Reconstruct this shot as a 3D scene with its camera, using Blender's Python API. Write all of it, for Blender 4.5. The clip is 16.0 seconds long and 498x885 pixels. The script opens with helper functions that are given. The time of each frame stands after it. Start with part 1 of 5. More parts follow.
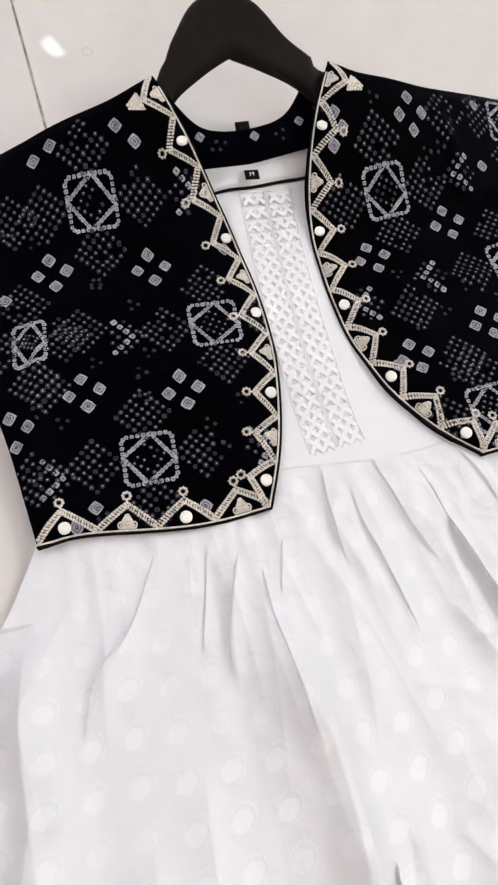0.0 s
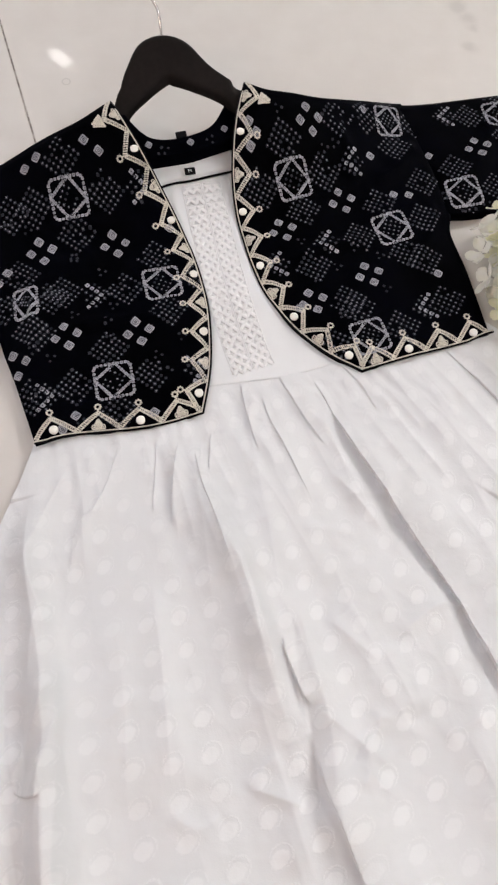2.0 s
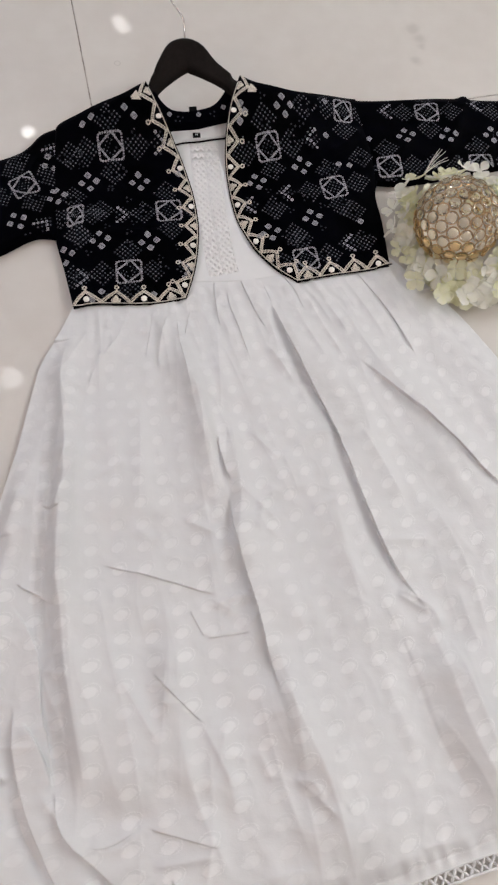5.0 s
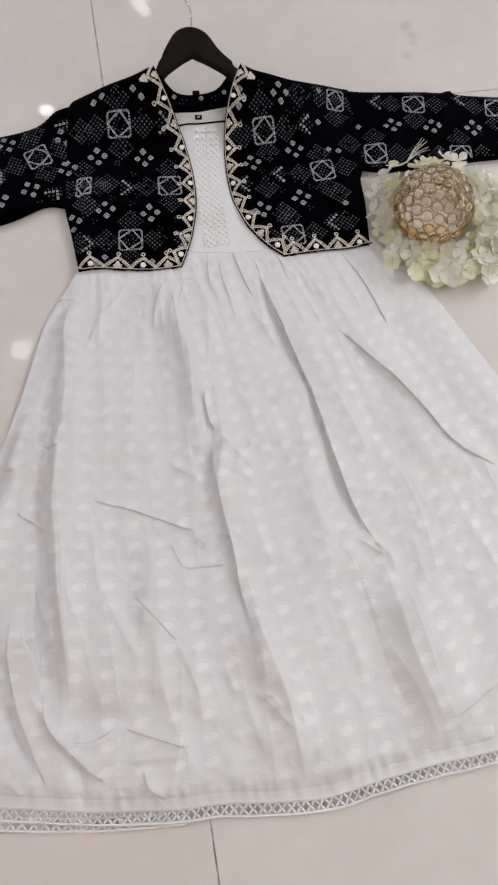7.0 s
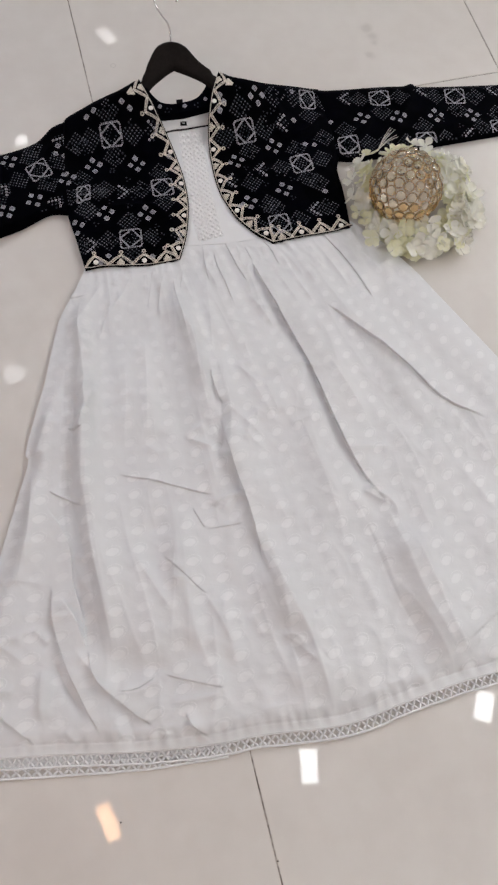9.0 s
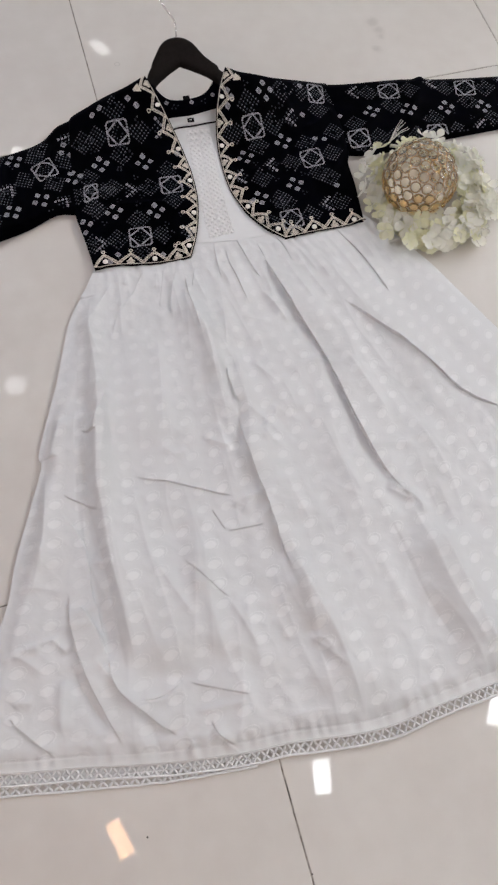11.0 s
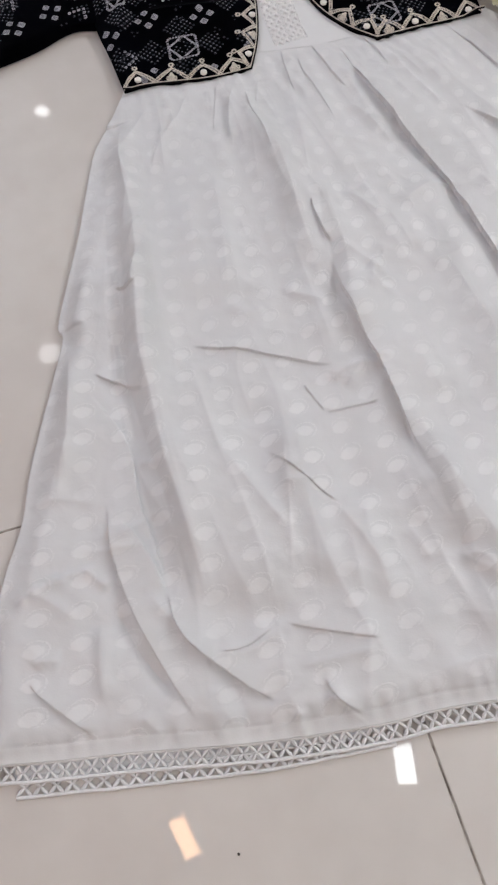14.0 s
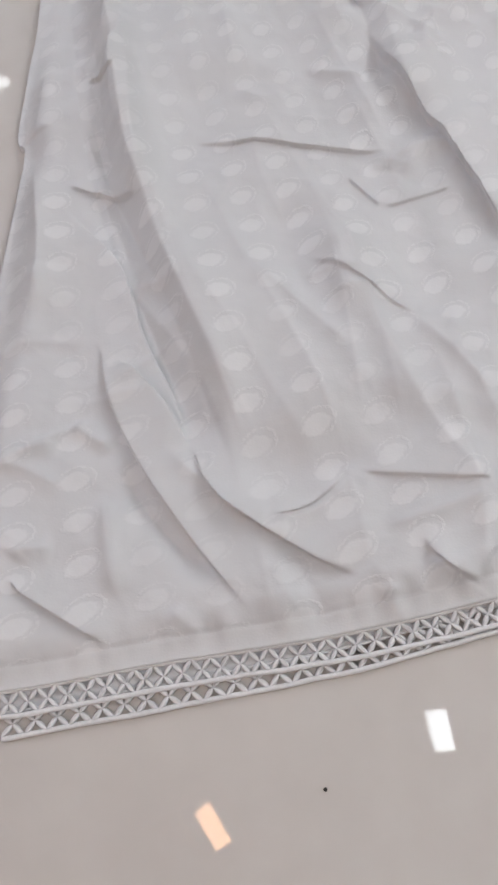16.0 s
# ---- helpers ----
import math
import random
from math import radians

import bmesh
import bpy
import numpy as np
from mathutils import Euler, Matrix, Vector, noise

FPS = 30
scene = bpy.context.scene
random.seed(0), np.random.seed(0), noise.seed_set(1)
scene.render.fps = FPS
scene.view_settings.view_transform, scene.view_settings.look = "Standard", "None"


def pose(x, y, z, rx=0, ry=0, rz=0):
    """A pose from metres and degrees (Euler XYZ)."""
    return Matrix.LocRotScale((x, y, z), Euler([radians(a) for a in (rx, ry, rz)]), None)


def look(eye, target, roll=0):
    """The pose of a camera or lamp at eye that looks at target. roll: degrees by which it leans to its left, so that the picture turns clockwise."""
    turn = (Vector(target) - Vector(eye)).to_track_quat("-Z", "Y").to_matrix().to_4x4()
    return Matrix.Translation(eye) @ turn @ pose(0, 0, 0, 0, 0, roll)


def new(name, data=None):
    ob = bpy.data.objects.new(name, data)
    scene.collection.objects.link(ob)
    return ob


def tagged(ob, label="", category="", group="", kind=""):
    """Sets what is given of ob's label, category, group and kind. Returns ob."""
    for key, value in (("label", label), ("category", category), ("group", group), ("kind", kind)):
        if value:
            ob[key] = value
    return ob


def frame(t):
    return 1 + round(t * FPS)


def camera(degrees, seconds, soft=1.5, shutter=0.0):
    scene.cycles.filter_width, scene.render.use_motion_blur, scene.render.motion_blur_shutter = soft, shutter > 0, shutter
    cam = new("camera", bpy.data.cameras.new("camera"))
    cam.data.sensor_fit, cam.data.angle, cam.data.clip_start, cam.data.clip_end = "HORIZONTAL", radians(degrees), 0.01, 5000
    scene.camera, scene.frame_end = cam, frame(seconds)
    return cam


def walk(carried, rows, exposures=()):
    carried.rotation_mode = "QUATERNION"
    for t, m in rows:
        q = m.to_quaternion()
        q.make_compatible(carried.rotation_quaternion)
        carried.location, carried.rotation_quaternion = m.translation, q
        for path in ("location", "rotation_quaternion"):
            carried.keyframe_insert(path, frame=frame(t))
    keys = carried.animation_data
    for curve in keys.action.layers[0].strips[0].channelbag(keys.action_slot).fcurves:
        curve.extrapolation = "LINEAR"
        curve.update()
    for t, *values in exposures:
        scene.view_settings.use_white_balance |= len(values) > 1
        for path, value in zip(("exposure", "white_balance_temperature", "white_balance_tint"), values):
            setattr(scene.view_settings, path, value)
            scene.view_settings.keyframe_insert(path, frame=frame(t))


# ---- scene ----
cam = camera(35.4, 16.0, soft=2.4)
PATH = [
    (0, (0.118, -0.061, 0.53), (0.287, 0.756, -1.288), 12.2),
    (0.5, (0.14, -0.096, 0.568), (0.307, 0.736, -1.244), 11.1),
    (1, (0.159, -0.134, 0.614), (0.316, 0.693, -1.2), 9.7),
    (1.5, (0.175, -0.18, 0.665), (0.316, 0.646, -1.151), 8.2),
    (2, (0.187, -0.213, 0.695), (0.289, 0.596, -1.131), 6.0),
    (2.5, (0.215, -0.25, 0.738), (0.278, 0.532, -1.101), 5.1),
    (3, (0.242, -0.282, 0.795), (0.276, 0.487, -1.05), 5.3),
    (3.5, (0.237, -0.318, 0.854), (0.262, 0.442, -0.996), 5.5),
    (4, (0.227, -0.384, 0.899), (0.258, 0.373, -0.952), 6.1),
    (4.5, (0.247, -0.449, 0.943), (0.284, 0.307, -0.908), 6.7),
    (5, (0.269, -0.492, 0.986), (0.306, 0.263, -0.866), 7.5),
    (7.5, (0.309, -0.603, 1.093), (0.333, 0.121, -0.771), 9.2),
    (8, (0.299, -0.644, 1.12), (0.323, 0.09, -0.741), 7.5),
    (8.5, (0.29, -0.679, 1.136), (0.33, 0.075, -0.716), 6.8),
    (11, (0.253, -0.688, 1.097), (0.306, 0.109, -0.737), 5.1),
    (11.5, (0.237, -0.677, 1.046), (0.288, 0.113, -0.791), 4.9),
    (12, (0.221, -0.68, 0.979), (0.267, 0.106, -0.86), 4.2),
    (12.5, (0.211, -0.68, 0.912), (0.241, 0.107, -0.926), 2.4),
    (13, (0.198, -0.684, 0.852), (0.21, 0.106, -0.985), 0.6),
    (13.5, (0.198, -0.686, 0.774), (0.176, 0.099, -1.066), -2.3),
    (14, (0.198, -0.692, 0.73), (0.142, 0.088, -1.111), -4.7),
    (14.5, (0.179, -0.7, 0.68), (0.109, 0.068, -1.165), -6.4),
    (15, (0.152, -0.722, 0.616), (0.096, 0.05, -1.228), -6.7),
    (15.5, (0.144, -0.727, 0.556), (0.11, 0.044, -1.289), -6.5),
    (16, (0.148, -0.74, 0.497), (0.114, 0.031, -1.348), -7.6),
]
EXPOSURE = [(0, 0.31, 6500, 10), (1.5, 0.16, 6620, 10), (3.0, 0.00, 6720, 10), (5, -0.19, 6650, 10), (7.8, -0.21, 6580, 10), (8.6, -0.28, 6560, 10), (12, -0.26, 6450, 10), (14.5, -0.29, 6420, 10), (16, -0.37, 6380, 10)]
walk(cam, [(t, look(eye, target, roll)) for t, eye, target, roll in PATH], EXPOSURE)

from mathutils.bvhtree import BVHTree

# ---- light ----
world = bpy.data.worlds.new("world")
scene.world = world
world.use_nodes = True
world.node_tree.nodes["Background"].inputs[0].default_value = (0.75, 0.78, 0.85, 1)
world.node_tree.nodes["Background"].inputs[1].default_value = 0.05


# ---- materials ----
class Mat:
    """A small helper round one node material."""

    def __init__(self, name):
        self.m = bpy.data.materials.new(name)
        self.m.use_nodes = True
        self.t = self.m.node_tree
        self.b = self.t.nodes["Principled BSDF"]

    def node(self, kind, **props):
        n = self.t.nodes.new("ShaderNode" + kind)
        for k, v in props.items():
            if k == "op":
                n.operation = v
            elif k == "dtype":
                n.data_type = v
            elif k == "dims":
                n.noise_dimensions = v
        return n

    def link(self, a, b):
        self.t.links.new(a, b)

    def put(self, socket, value):
        if isinstance(value, (int, float)):
            socket.default_value = value
        elif isinstance(value, tuple):
            socket.default_value = value if len(value) == 4 or socket.type == "VECTOR" else (*value, 1)
        else:
            self.link(value, socket)

    def math(self, op, a, b=None, c=None):
        n = self.node("Math", op=op)
        for s, v in zip(n.inputs, (a, b, c)):
            if v is not None:
                self.put(s, v)
        return n.outputs[0]

    def noise(self, scale, detail=3.0, vec=None, rough=0.5):
        n = self.node("TexNoise")
        n.inputs["Scale"].default_value, n.inputs["Detail"].default_value = scale, detail
        n.inputs["Roughness"].default_value = rough
        self.link(vec or self.coord(), n.inputs["Vector"])
        return n.outputs[0]

    def coord(self, kind="Object"):
        return self.node("TexCoord").outputs[kind]

    def ramp(self, value, lo, hi, a=0.0, b=1.0):
        n = self.node("MapRange")
        n.interpolation_type = "SMOOTHSTEP"
        for s, v in zip(n.inputs, (value, lo, hi, a, b)):
            self.put(s, v)
        return n.outputs[0]

    def mix(self, f, a, b):
        n = self.node("Mix", dtype="RGBA")
        self.put(n.inputs[0], f)
        self.put(n.inputs[6], a)
        self.put(n.inputs[7], b)
        return n.outputs[2]

    def bump(self, height, strength, distance):
        n = self.node("Bump")
        n.inputs["Strength"].default_value, n.inputs["Distance"].default_value = strength, distance
        self.put(n.inputs["Height"], height)
        self.link(n.outputs[0], self.b.inputs["Normal"])

    def set(self, color=None, rough=None, **more):
        if color is not None:
            self.put(self.b.inputs["Base Color"], color)
        if rough is not None:
            self.put(self.b.inputs["Roughness"], rough)
        for k, v in more.items():
            self.put(self.b.inputs[k.replace("_", " ")], v)
        return self


def plain(name, a, b, scale, rough, bump=0.0, distance=0.001, **more):
    """Two shades of one colour mixed by noise at two scales, with a fine relief."""
    m = Mat(name)
    n = m.math("ADD", m.math("MULTIPLY", m.noise(scale), 0.6), m.math("MULTIPLY", m.noise(scale * 6.3), 0.4))
    m.set(m.mix(m.ramp(n, 0.35, 0.65), a, b), rough, **more)
    if bump:
        m.bump(m.noise(scale * 9), bump, distance)
    return m.m


def make_tile():
    m = Mat("polished_tile")
    rnd = m.node("ObjectInfo").outputs["Random"]
    pos = m.node("NewGeometry").outputs["Position"]
    soft = m.noise(3.1, 4, pos, 0.55)
    fine = m.noise(26, 3, pos)
    f = m.ramp(m.math("ADD", m.math("MULTIPLY", soft, 0.7), m.math("MULTIPLY", fine, 0.3)), 0.36, 0.66)
    col = m.mix(f, (0.625, 0.59, 0.56), (0.675, 0.645, 0.615))
    hsv = m.node("HueSaturation")
    m.put(hsv.inputs["Value"], m.math("ADD", 0.98, m.math("MULTIPLY", rnd, 0.04)))
    m.link(col, hsv.inputs["Color"])
    wob = m.noise(38, 3, pos)
    smudge = 0.0
    for sx_, sy_, w in ((0.521, 0.721, 0.011), (0.533, 0.700, 0.010), (0.535, 0.680, 0.008), (0.523, 0.645, 0.009)):
        far = m.node("VectorMath", op="DISTANCE")
        m.link(pos, far.inputs[0])
        far.inputs[1].default_value = (sx_, sy_, 0)
        spot = m.ramp(m.math("ADD", far.outputs["Value"], m.math("MULTIPLY", m.math("SUBTRACT", wob, 0.5), 0.022)), 0.2 * w, 1.7 * w, 0.26, 0.0)
        smudge = m.math("MAXIMUM", smudge, spot)
    far = m.node("VectorMath", op="DISTANCE")
    m.link(pos, far.inputs[0])
    far.inputs[1].default_value = (0.018, 0.575, 0)
    ring = m.math("ABSOLUTE", m.math("SUBTRACT", m.math("ADD", far.outputs["Value"], m.math("MULTIPLY", m.math("SUBTRACT", wob, 0.5), 0.006)), 0.0052))
    smudge = m.math("MAXIMUM", smudge, m.ramp(ring, 0.0002, 0.0013, 0.3, 0.0))
    stained = m.mix(smudge, hsv.outputs[0], (0.30, 0.28, 0.27))
    scuff = m.ramp(m.noise(41, 5, pos, 0.7), 0.66, 0.8)
    m.set(stained, m.math("ADD", 0.02, m.math("MULTIPLY", scuff, 0.05)), IOR=1.5, Coat_Weight=1.0, Coat_Roughness=0.33)
    m.bump(m.math("ADD", m.noise(7, 2, pos), m.math("MULTIPLY", m.noise(420, 2, pos), 0.10)), 0.02, 0.002)
    return m.m


def make_cotton(dots=True):
    """White dobby cotton: woven leaf dots in columns, by the cloth's own map."""
    m = Mat("white_dobby_cotton" if dots else "white_cotton")
    uv = m.coord("UV")
    weave = m.noise(700, 2, uv)
    slub = m.noise(60, 3, uv)
    if not dots:
        m.set(m.mix(slub, (0.712, 0.721, 0.736), (0.756, 0.765, 0.780)), 0.8)
        m.bump(m.math("ADD", weave, m.math("MULTIPLY", slub, 2)), 0.25, 0.0006)
        return m.m
    sep = m.node("SeparateXYZ")
    wob = m.noise(9, 2, uv)
    m.link(uv, sep.inputs[0])
    cu = m.math("DIVIDE", sep.outputs[0], 0.0370)
    col = m.math("FLOOR", cu)
    lu = m.math("SUBTRACT", m.math("SUBTRACT", cu, col), 0.5)
    wn = m.node("TexWhiteNoise")
    wn.noise_dimensions = "1D"
    m.link(col, wn.inputs["W"])
    cv = m.math("ADD", m.math("ADD", m.math("DIVIDE", sep.outputs[1], 0.0285), m.math("MULTIPLY", wn.outputs[0], 0.25)), m.math("MULTIPLY", lu, 0.05))
    row = m.math("FLOOR", cv)
    lv = m.math("SUBTRACT", m.math("SUBTRACT", cv, row), 0.5)
    x = m.math("MULTIPLY", lu, 0.0370)
    y = m.math("MULTIPLY", lv, 0.0285)
    # a leaf: a lens with a beaded arc over one side
    y2 = m.math("ADD", y, m.math("MULTIPLY", x, 0.16))
    rag = m.math("MULTIPLY", m.math("SUBTRACT", m.noise(320, 1, uv), 0.5), 0.3)

    def oval(px, py, w, h, power):
        return m.math("ADD", m.math("SQRT", m.math("ADD", m.math("POWER", m.math("ABSOLUTE", m.math("DIVIDE", px, w)), power), m.math("POWER", m.math("ABSOLUTE", m.math("DIVIDE", py, h)), 2.0))), rag)

    d = oval(x, y2, 0.0098, 0.0068, 1.45)
    e = oval(m.math("SUBTRACT", x, 0.0014), m.math("ADD", y2, 0.0008), 0.0102, 0.0082, 2.0)
    body = m.math("SUBTRACT", 1.0, m.ramp(d, 0.80, 1.08))
    arc = m.math("MULTIPLY", m.ramp(e, 0.94, 1.02), m.math("SUBTRACT", 1.0, m.ramp(e, 1.12, 1.22)))
    arc = m.math("MULTIPLY", arc, m.ramp(m.math("SUBTRACT", m.math("MULTIPLY", x, 0.8), y), -0.007, 0.001))
    arc = m.math("MULTIPLY", arc, m.ramp(m.noise(420, 1, uv), 0.4, 0.55, 0.3, 1.0))
    shape = m.math("MINIMUM", m.math("ADD", m.math("MULTIPLY", body, 0.9), m.math("MULTIPLY", arc, 0.62)), 1.0)
    shape = m.math("MULTIPLY", shape, m.ramp(wob, 0.32, 0.62, 0.45, 1.0))
    ground = m.mix(slub, (0.676, 0.684, 0.702), (0.702, 0.710, 0.727))
    shape = m.math("MULTIPLY", shape, m.ramp(sep.outputs[1], 0.80, 1.32, 0.55, 1.15))
    m.set(m.mix(shape, ground, (0.768, 0.775, 0.791)), m.math("SUBTRACT", 0.47, m.math("MULTIPLY", shape, 0.12)), Sheen_Weight=0.15)
    m.bump(m.math("ADD", m.math("ADD", m.math("MULTIPLY", weave, 0.25), m.math("MULTIPLY", slub, 0.45)), m.math("ADD", m.math("MULTIPLY", shape, 0.5), m.math("MULTIPLY", m.noise(30, 3, uv, 0.5), 2.6))), 0.6, 0.0007)
    return m.m


def make_black_cloth():
    m = Mat("black_navy_cotton")
    uv = m.coord("UV")
    f = m.ramp(m.math("ADD", m.math("MULTIPLY", m.noise(9, 3, uv), 0.75), m.math("MULTIPLY", m.noise(900, 2, uv), 0.25)), 0.36, 0.64)
    m.set(m.mix(f, (0.0002, 0.00022, 0.0006), (0.0006, 0.0007, 0.0022)), 0.55, Specular_IOR_Level=0.011)
    m.bump(m.noise(800, 2, uv), 0.3, 0.0004)
    return m.m


def make_petal(name, a, b):
    m = Mat(name)
    f = m.ramp(m.noise(90, 3), 0.3, 0.7)
    rnd = m.node("ObjectInfo").outputs["Random"]
    col = m.mix(m.math("MULTIPLY", rnd, f), a, b)
    m.set(col, 0.55)
    tr = m.node("BsdfTranslucent")
    m.link(col, tr.inputs[0])
    mx = m.node("MixShader")
    mx.inputs[0].default_value = 0.45
    m.link(m.b.outputs[0], mx.inputs[1])
    m.link(tr.outputs[0], mx.inputs[2])
    m.link(mx.outputs[0], m.t.nodes["Material Output"].inputs[0])
    m.bump(m.noise(160), 0.3, 0.001)
    return m.m


def glow(name, color, strength):
    m = Mat(name)
    m.set((0.8, 0.8, 0.8), 0.5, Emission_Color=color, Emission_Strength=strength)
    return m.m


TILE = make_tile()
GROUT = plain("grey_grout", (0.14, 0.12, 0.10), (0.50, 0.46, 0.42), 24, 0.9, 0.3)
DOBBY = make_cotton(True)
COTTON = make_cotton(False)
THREAD = plain("white_thread", (0.775, 0.775, 0.785), (0.84, 0.84, 0.85), 300, 0.7, 0.4, 0.0005)
BLACK = make_black_cloth()
PIPING = plain("black_piping", (0.0015, 0.0015, 0.002), (0.003, 0.003, 0.004), 200, 0.7, Specular_IOR_Level=0.08)
PRINT = plain("pale_print", (0.19, 0.19, 0.215), (0.41, 0.41, 0.45), 260, 0.85, Specular_IOR_Level=0.05)
PRINT_DIM = plain("dim_print", (0.014, 0.015, 0.020), (0.047, 0.049, 0.060), 420, 0.9, Specular_IOR_Level=0.03)
CREAM = plain("cream_thread", (0.54, 0.495, 0.43), (0.78, 0.73, 0.655), 350, 0.75, 0.5, 0.0006)
SEQUIN = plain("pearl_sequin", (0.80, 0.76, 0.70), (0.90, 0.88, 0.84), 80, 0.3)
WOOD = plain("black_stained_wood", (0.0078, 0.0060, 0.0057), (0.0135, 0.0106, 0.0101), 30, 0.5, 0.1, Specular_IOR_Level=0.12)
STEEL = plain("bright_steel", (0.62, 0.61, 0.60), (0.72, 0.71, 0.70), 40, 0.18, Metallic=1.0)
GOLD = plain("gold_wire", (0.38, 0.23, 0.10), (0.56, 0.37, 0.19), 60, 0.28, Metallic=1.0)
PALE_GOLD = plain("amber_frosted_glass", (0.92, 0.87, 0.78), (0.94, 0.91, 0.85), 60, 0.3)
WHITE_PAINT = plain("white_paint", (0.74, 0.735, 0.73), (0.79, 0.785, 0.78), 4, 0.7, 0.05)
WALL_PAINT = plain("off_white_wall", (0.46, 0.445, 0.425), (0.52, 0.505, 0.48), 3, 0.7, 0.05)
ALU = plain("white_metal", (0.70, 0.70, 0.70), (0.78, 0.78, 0.78), 20, 0.4)
DIRT = plain("dark_grit", (0.02, 0.018, 0.015), (0.06, 0.05, 0.04), 400, 0.9, 0.5)
PETAL = make_petal("cream_white_petal", (0.95, 0.945, 0.90), (0.95, 0.945, 0.84))
GREENISH = make_petal("green_white_petal", (0.90, 0.895, 0.66), (0.94, 0.93, 0.80))
STEM = plain("pale_green_stem", (0.30, 0.36, 0.14), (0.48, 0.52, 0.28), 90, 0.6)
crystal = Mat("clear_crystal")
crystal.set((1.0, 0.965, 0.915), 0.03, Transmission_Weight=1.0, IOR=1.26)
CRYSTAL = crystal.m
# the clear crystal again, with the gold's reflection put into its colour as amber
amber = Mat("gleam_tinted_crystal")
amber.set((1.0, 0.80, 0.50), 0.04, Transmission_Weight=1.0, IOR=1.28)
GLEAM = amber.m


# ---- building helpers ----
def link_mesh(name, verts, faces, material, parent=None, label="", smooth=True, uvs=None):
    me = bpy.data.meshes.new(name)
    me.from_pydata([tuple(v) for v in verts], [], faces)
    for mat in material if isinstance(material, (list, tuple)) else (material,):
        me.materials.append(mat)
    if smooth:
        me.polygons.foreach_set("use_smooth", [True] * len(me.polygons))
    if uvs is not None:
        lay = me.uv_layers.new(name="map")
        idx = np.zeros(len(me.loops), int)
        me.loops.foreach_get("vertex_index", idx)
        lay.data.foreach_set("uv", np.asarray(uvs, float)[idx].ravel())
    me.update()
    ob = new(name, me)
    if parent is not None:
        ob.parent = parent
    if label:
        tagged(ob, label)
    return ob


def part(name, bm, material, parent, label="", smooth=True):
    me = bpy.data.meshes.new(name)
    bm.to_mesh(me)
    bm.free()
    me.materials.append(material)
    if smooth:
        me.polygons.foreach_set("use_smooth", [True] * len(me.polygons))
    ob = new(name, me)
    if parent is not None:
        ob.parent = parent
    if label:
        tagged(ob, label)
    return ob


def share(name, data, m, parent, label=""):
    ob = new(name, data)
    ob.parent = parent
    ob.matrix_basis = m
    if label:
        tagged(ob, label)
    return ob


def thing(name, label, category, group="", kind=""):
    return tagged(new(name), label, category, group, kind)


def curve(points, n):
    """A smooth line through control points, as n even steps."""
    p = np.asarray(points, float)
    if len(p) == 2:
        return p[0] + np.linspace(0, 1, n)[:, None] * (p[1] - p[0])
    q = np.vstack([2 * p[0] - p[1], p, 2 * p[-1] - p[-2]])
    out = []
    for i in range(1, len(q) - 2):
        u = np.linspace(0, 1, 24, endpoint=False)[:, None]
        a, b, c, d = q[i - 1 : i + 3]
        out.append(0.5 * (2 * b + (c - a) * u + (2 * a - 5 * b + 4 * c - d) * u**2 + (3 * b - a - 3 * c + d) * u**3))
    line = np.vstack(out + [p[-1:]])
    s = np.r_[0, np.cumsum(np.linalg.norm(np.diff(line, axis=0), axis=1))]
    t = np.linspace(0, s[-1], n)
    return np.stack([np.interp(t, s, line[:, k]) for k in range(line.shape[1])], 1)


def coons(top, bottom, left, right, nu, nv):
    """A sheet between four lines; top and bottom run left to right, left and right run down."""
    t, b, l, r = curve(top, nu), curve(bottom, nu), curve(left, nv), curve(right, nv)
    s, v = np.linspace(0, 1, nu)[None, :, None], np.linspace(0, 1, nv)[:, None, None]
    flat = (1 - v) * t[None] + v * b[None] + (1 - s) * l[:, None] + s * r[:, None]
    return flat - ((1 - s) * (1 - v) * t[0] + s * (1 - v) * t[-1] + (1 - s) * v * b[0] + s * v * b[-1])


def edge_gap(grid):
    """For each place of a sheet, about how far it is from the sheet's rim."""
    nv, nu = grid.shape[:2]
    du = np.linalg.norm(np.diff(grid, axis=1), axis=2)
    dv = np.linalg.norm(np.diff(grid, axis=0), axis=2)
    cu = np.concatenate([np.zeros((nv, 1)), np.cumsum(du, 1)], 1)
    cv = np.concatenate([np.zeros((1, nu)), np.cumsum(dv, 0)], 0)
    return np.minimum(np.minimum(cu, cu[:, -1:] - cu), np.minimum(cv, cv[-1:] - cv))


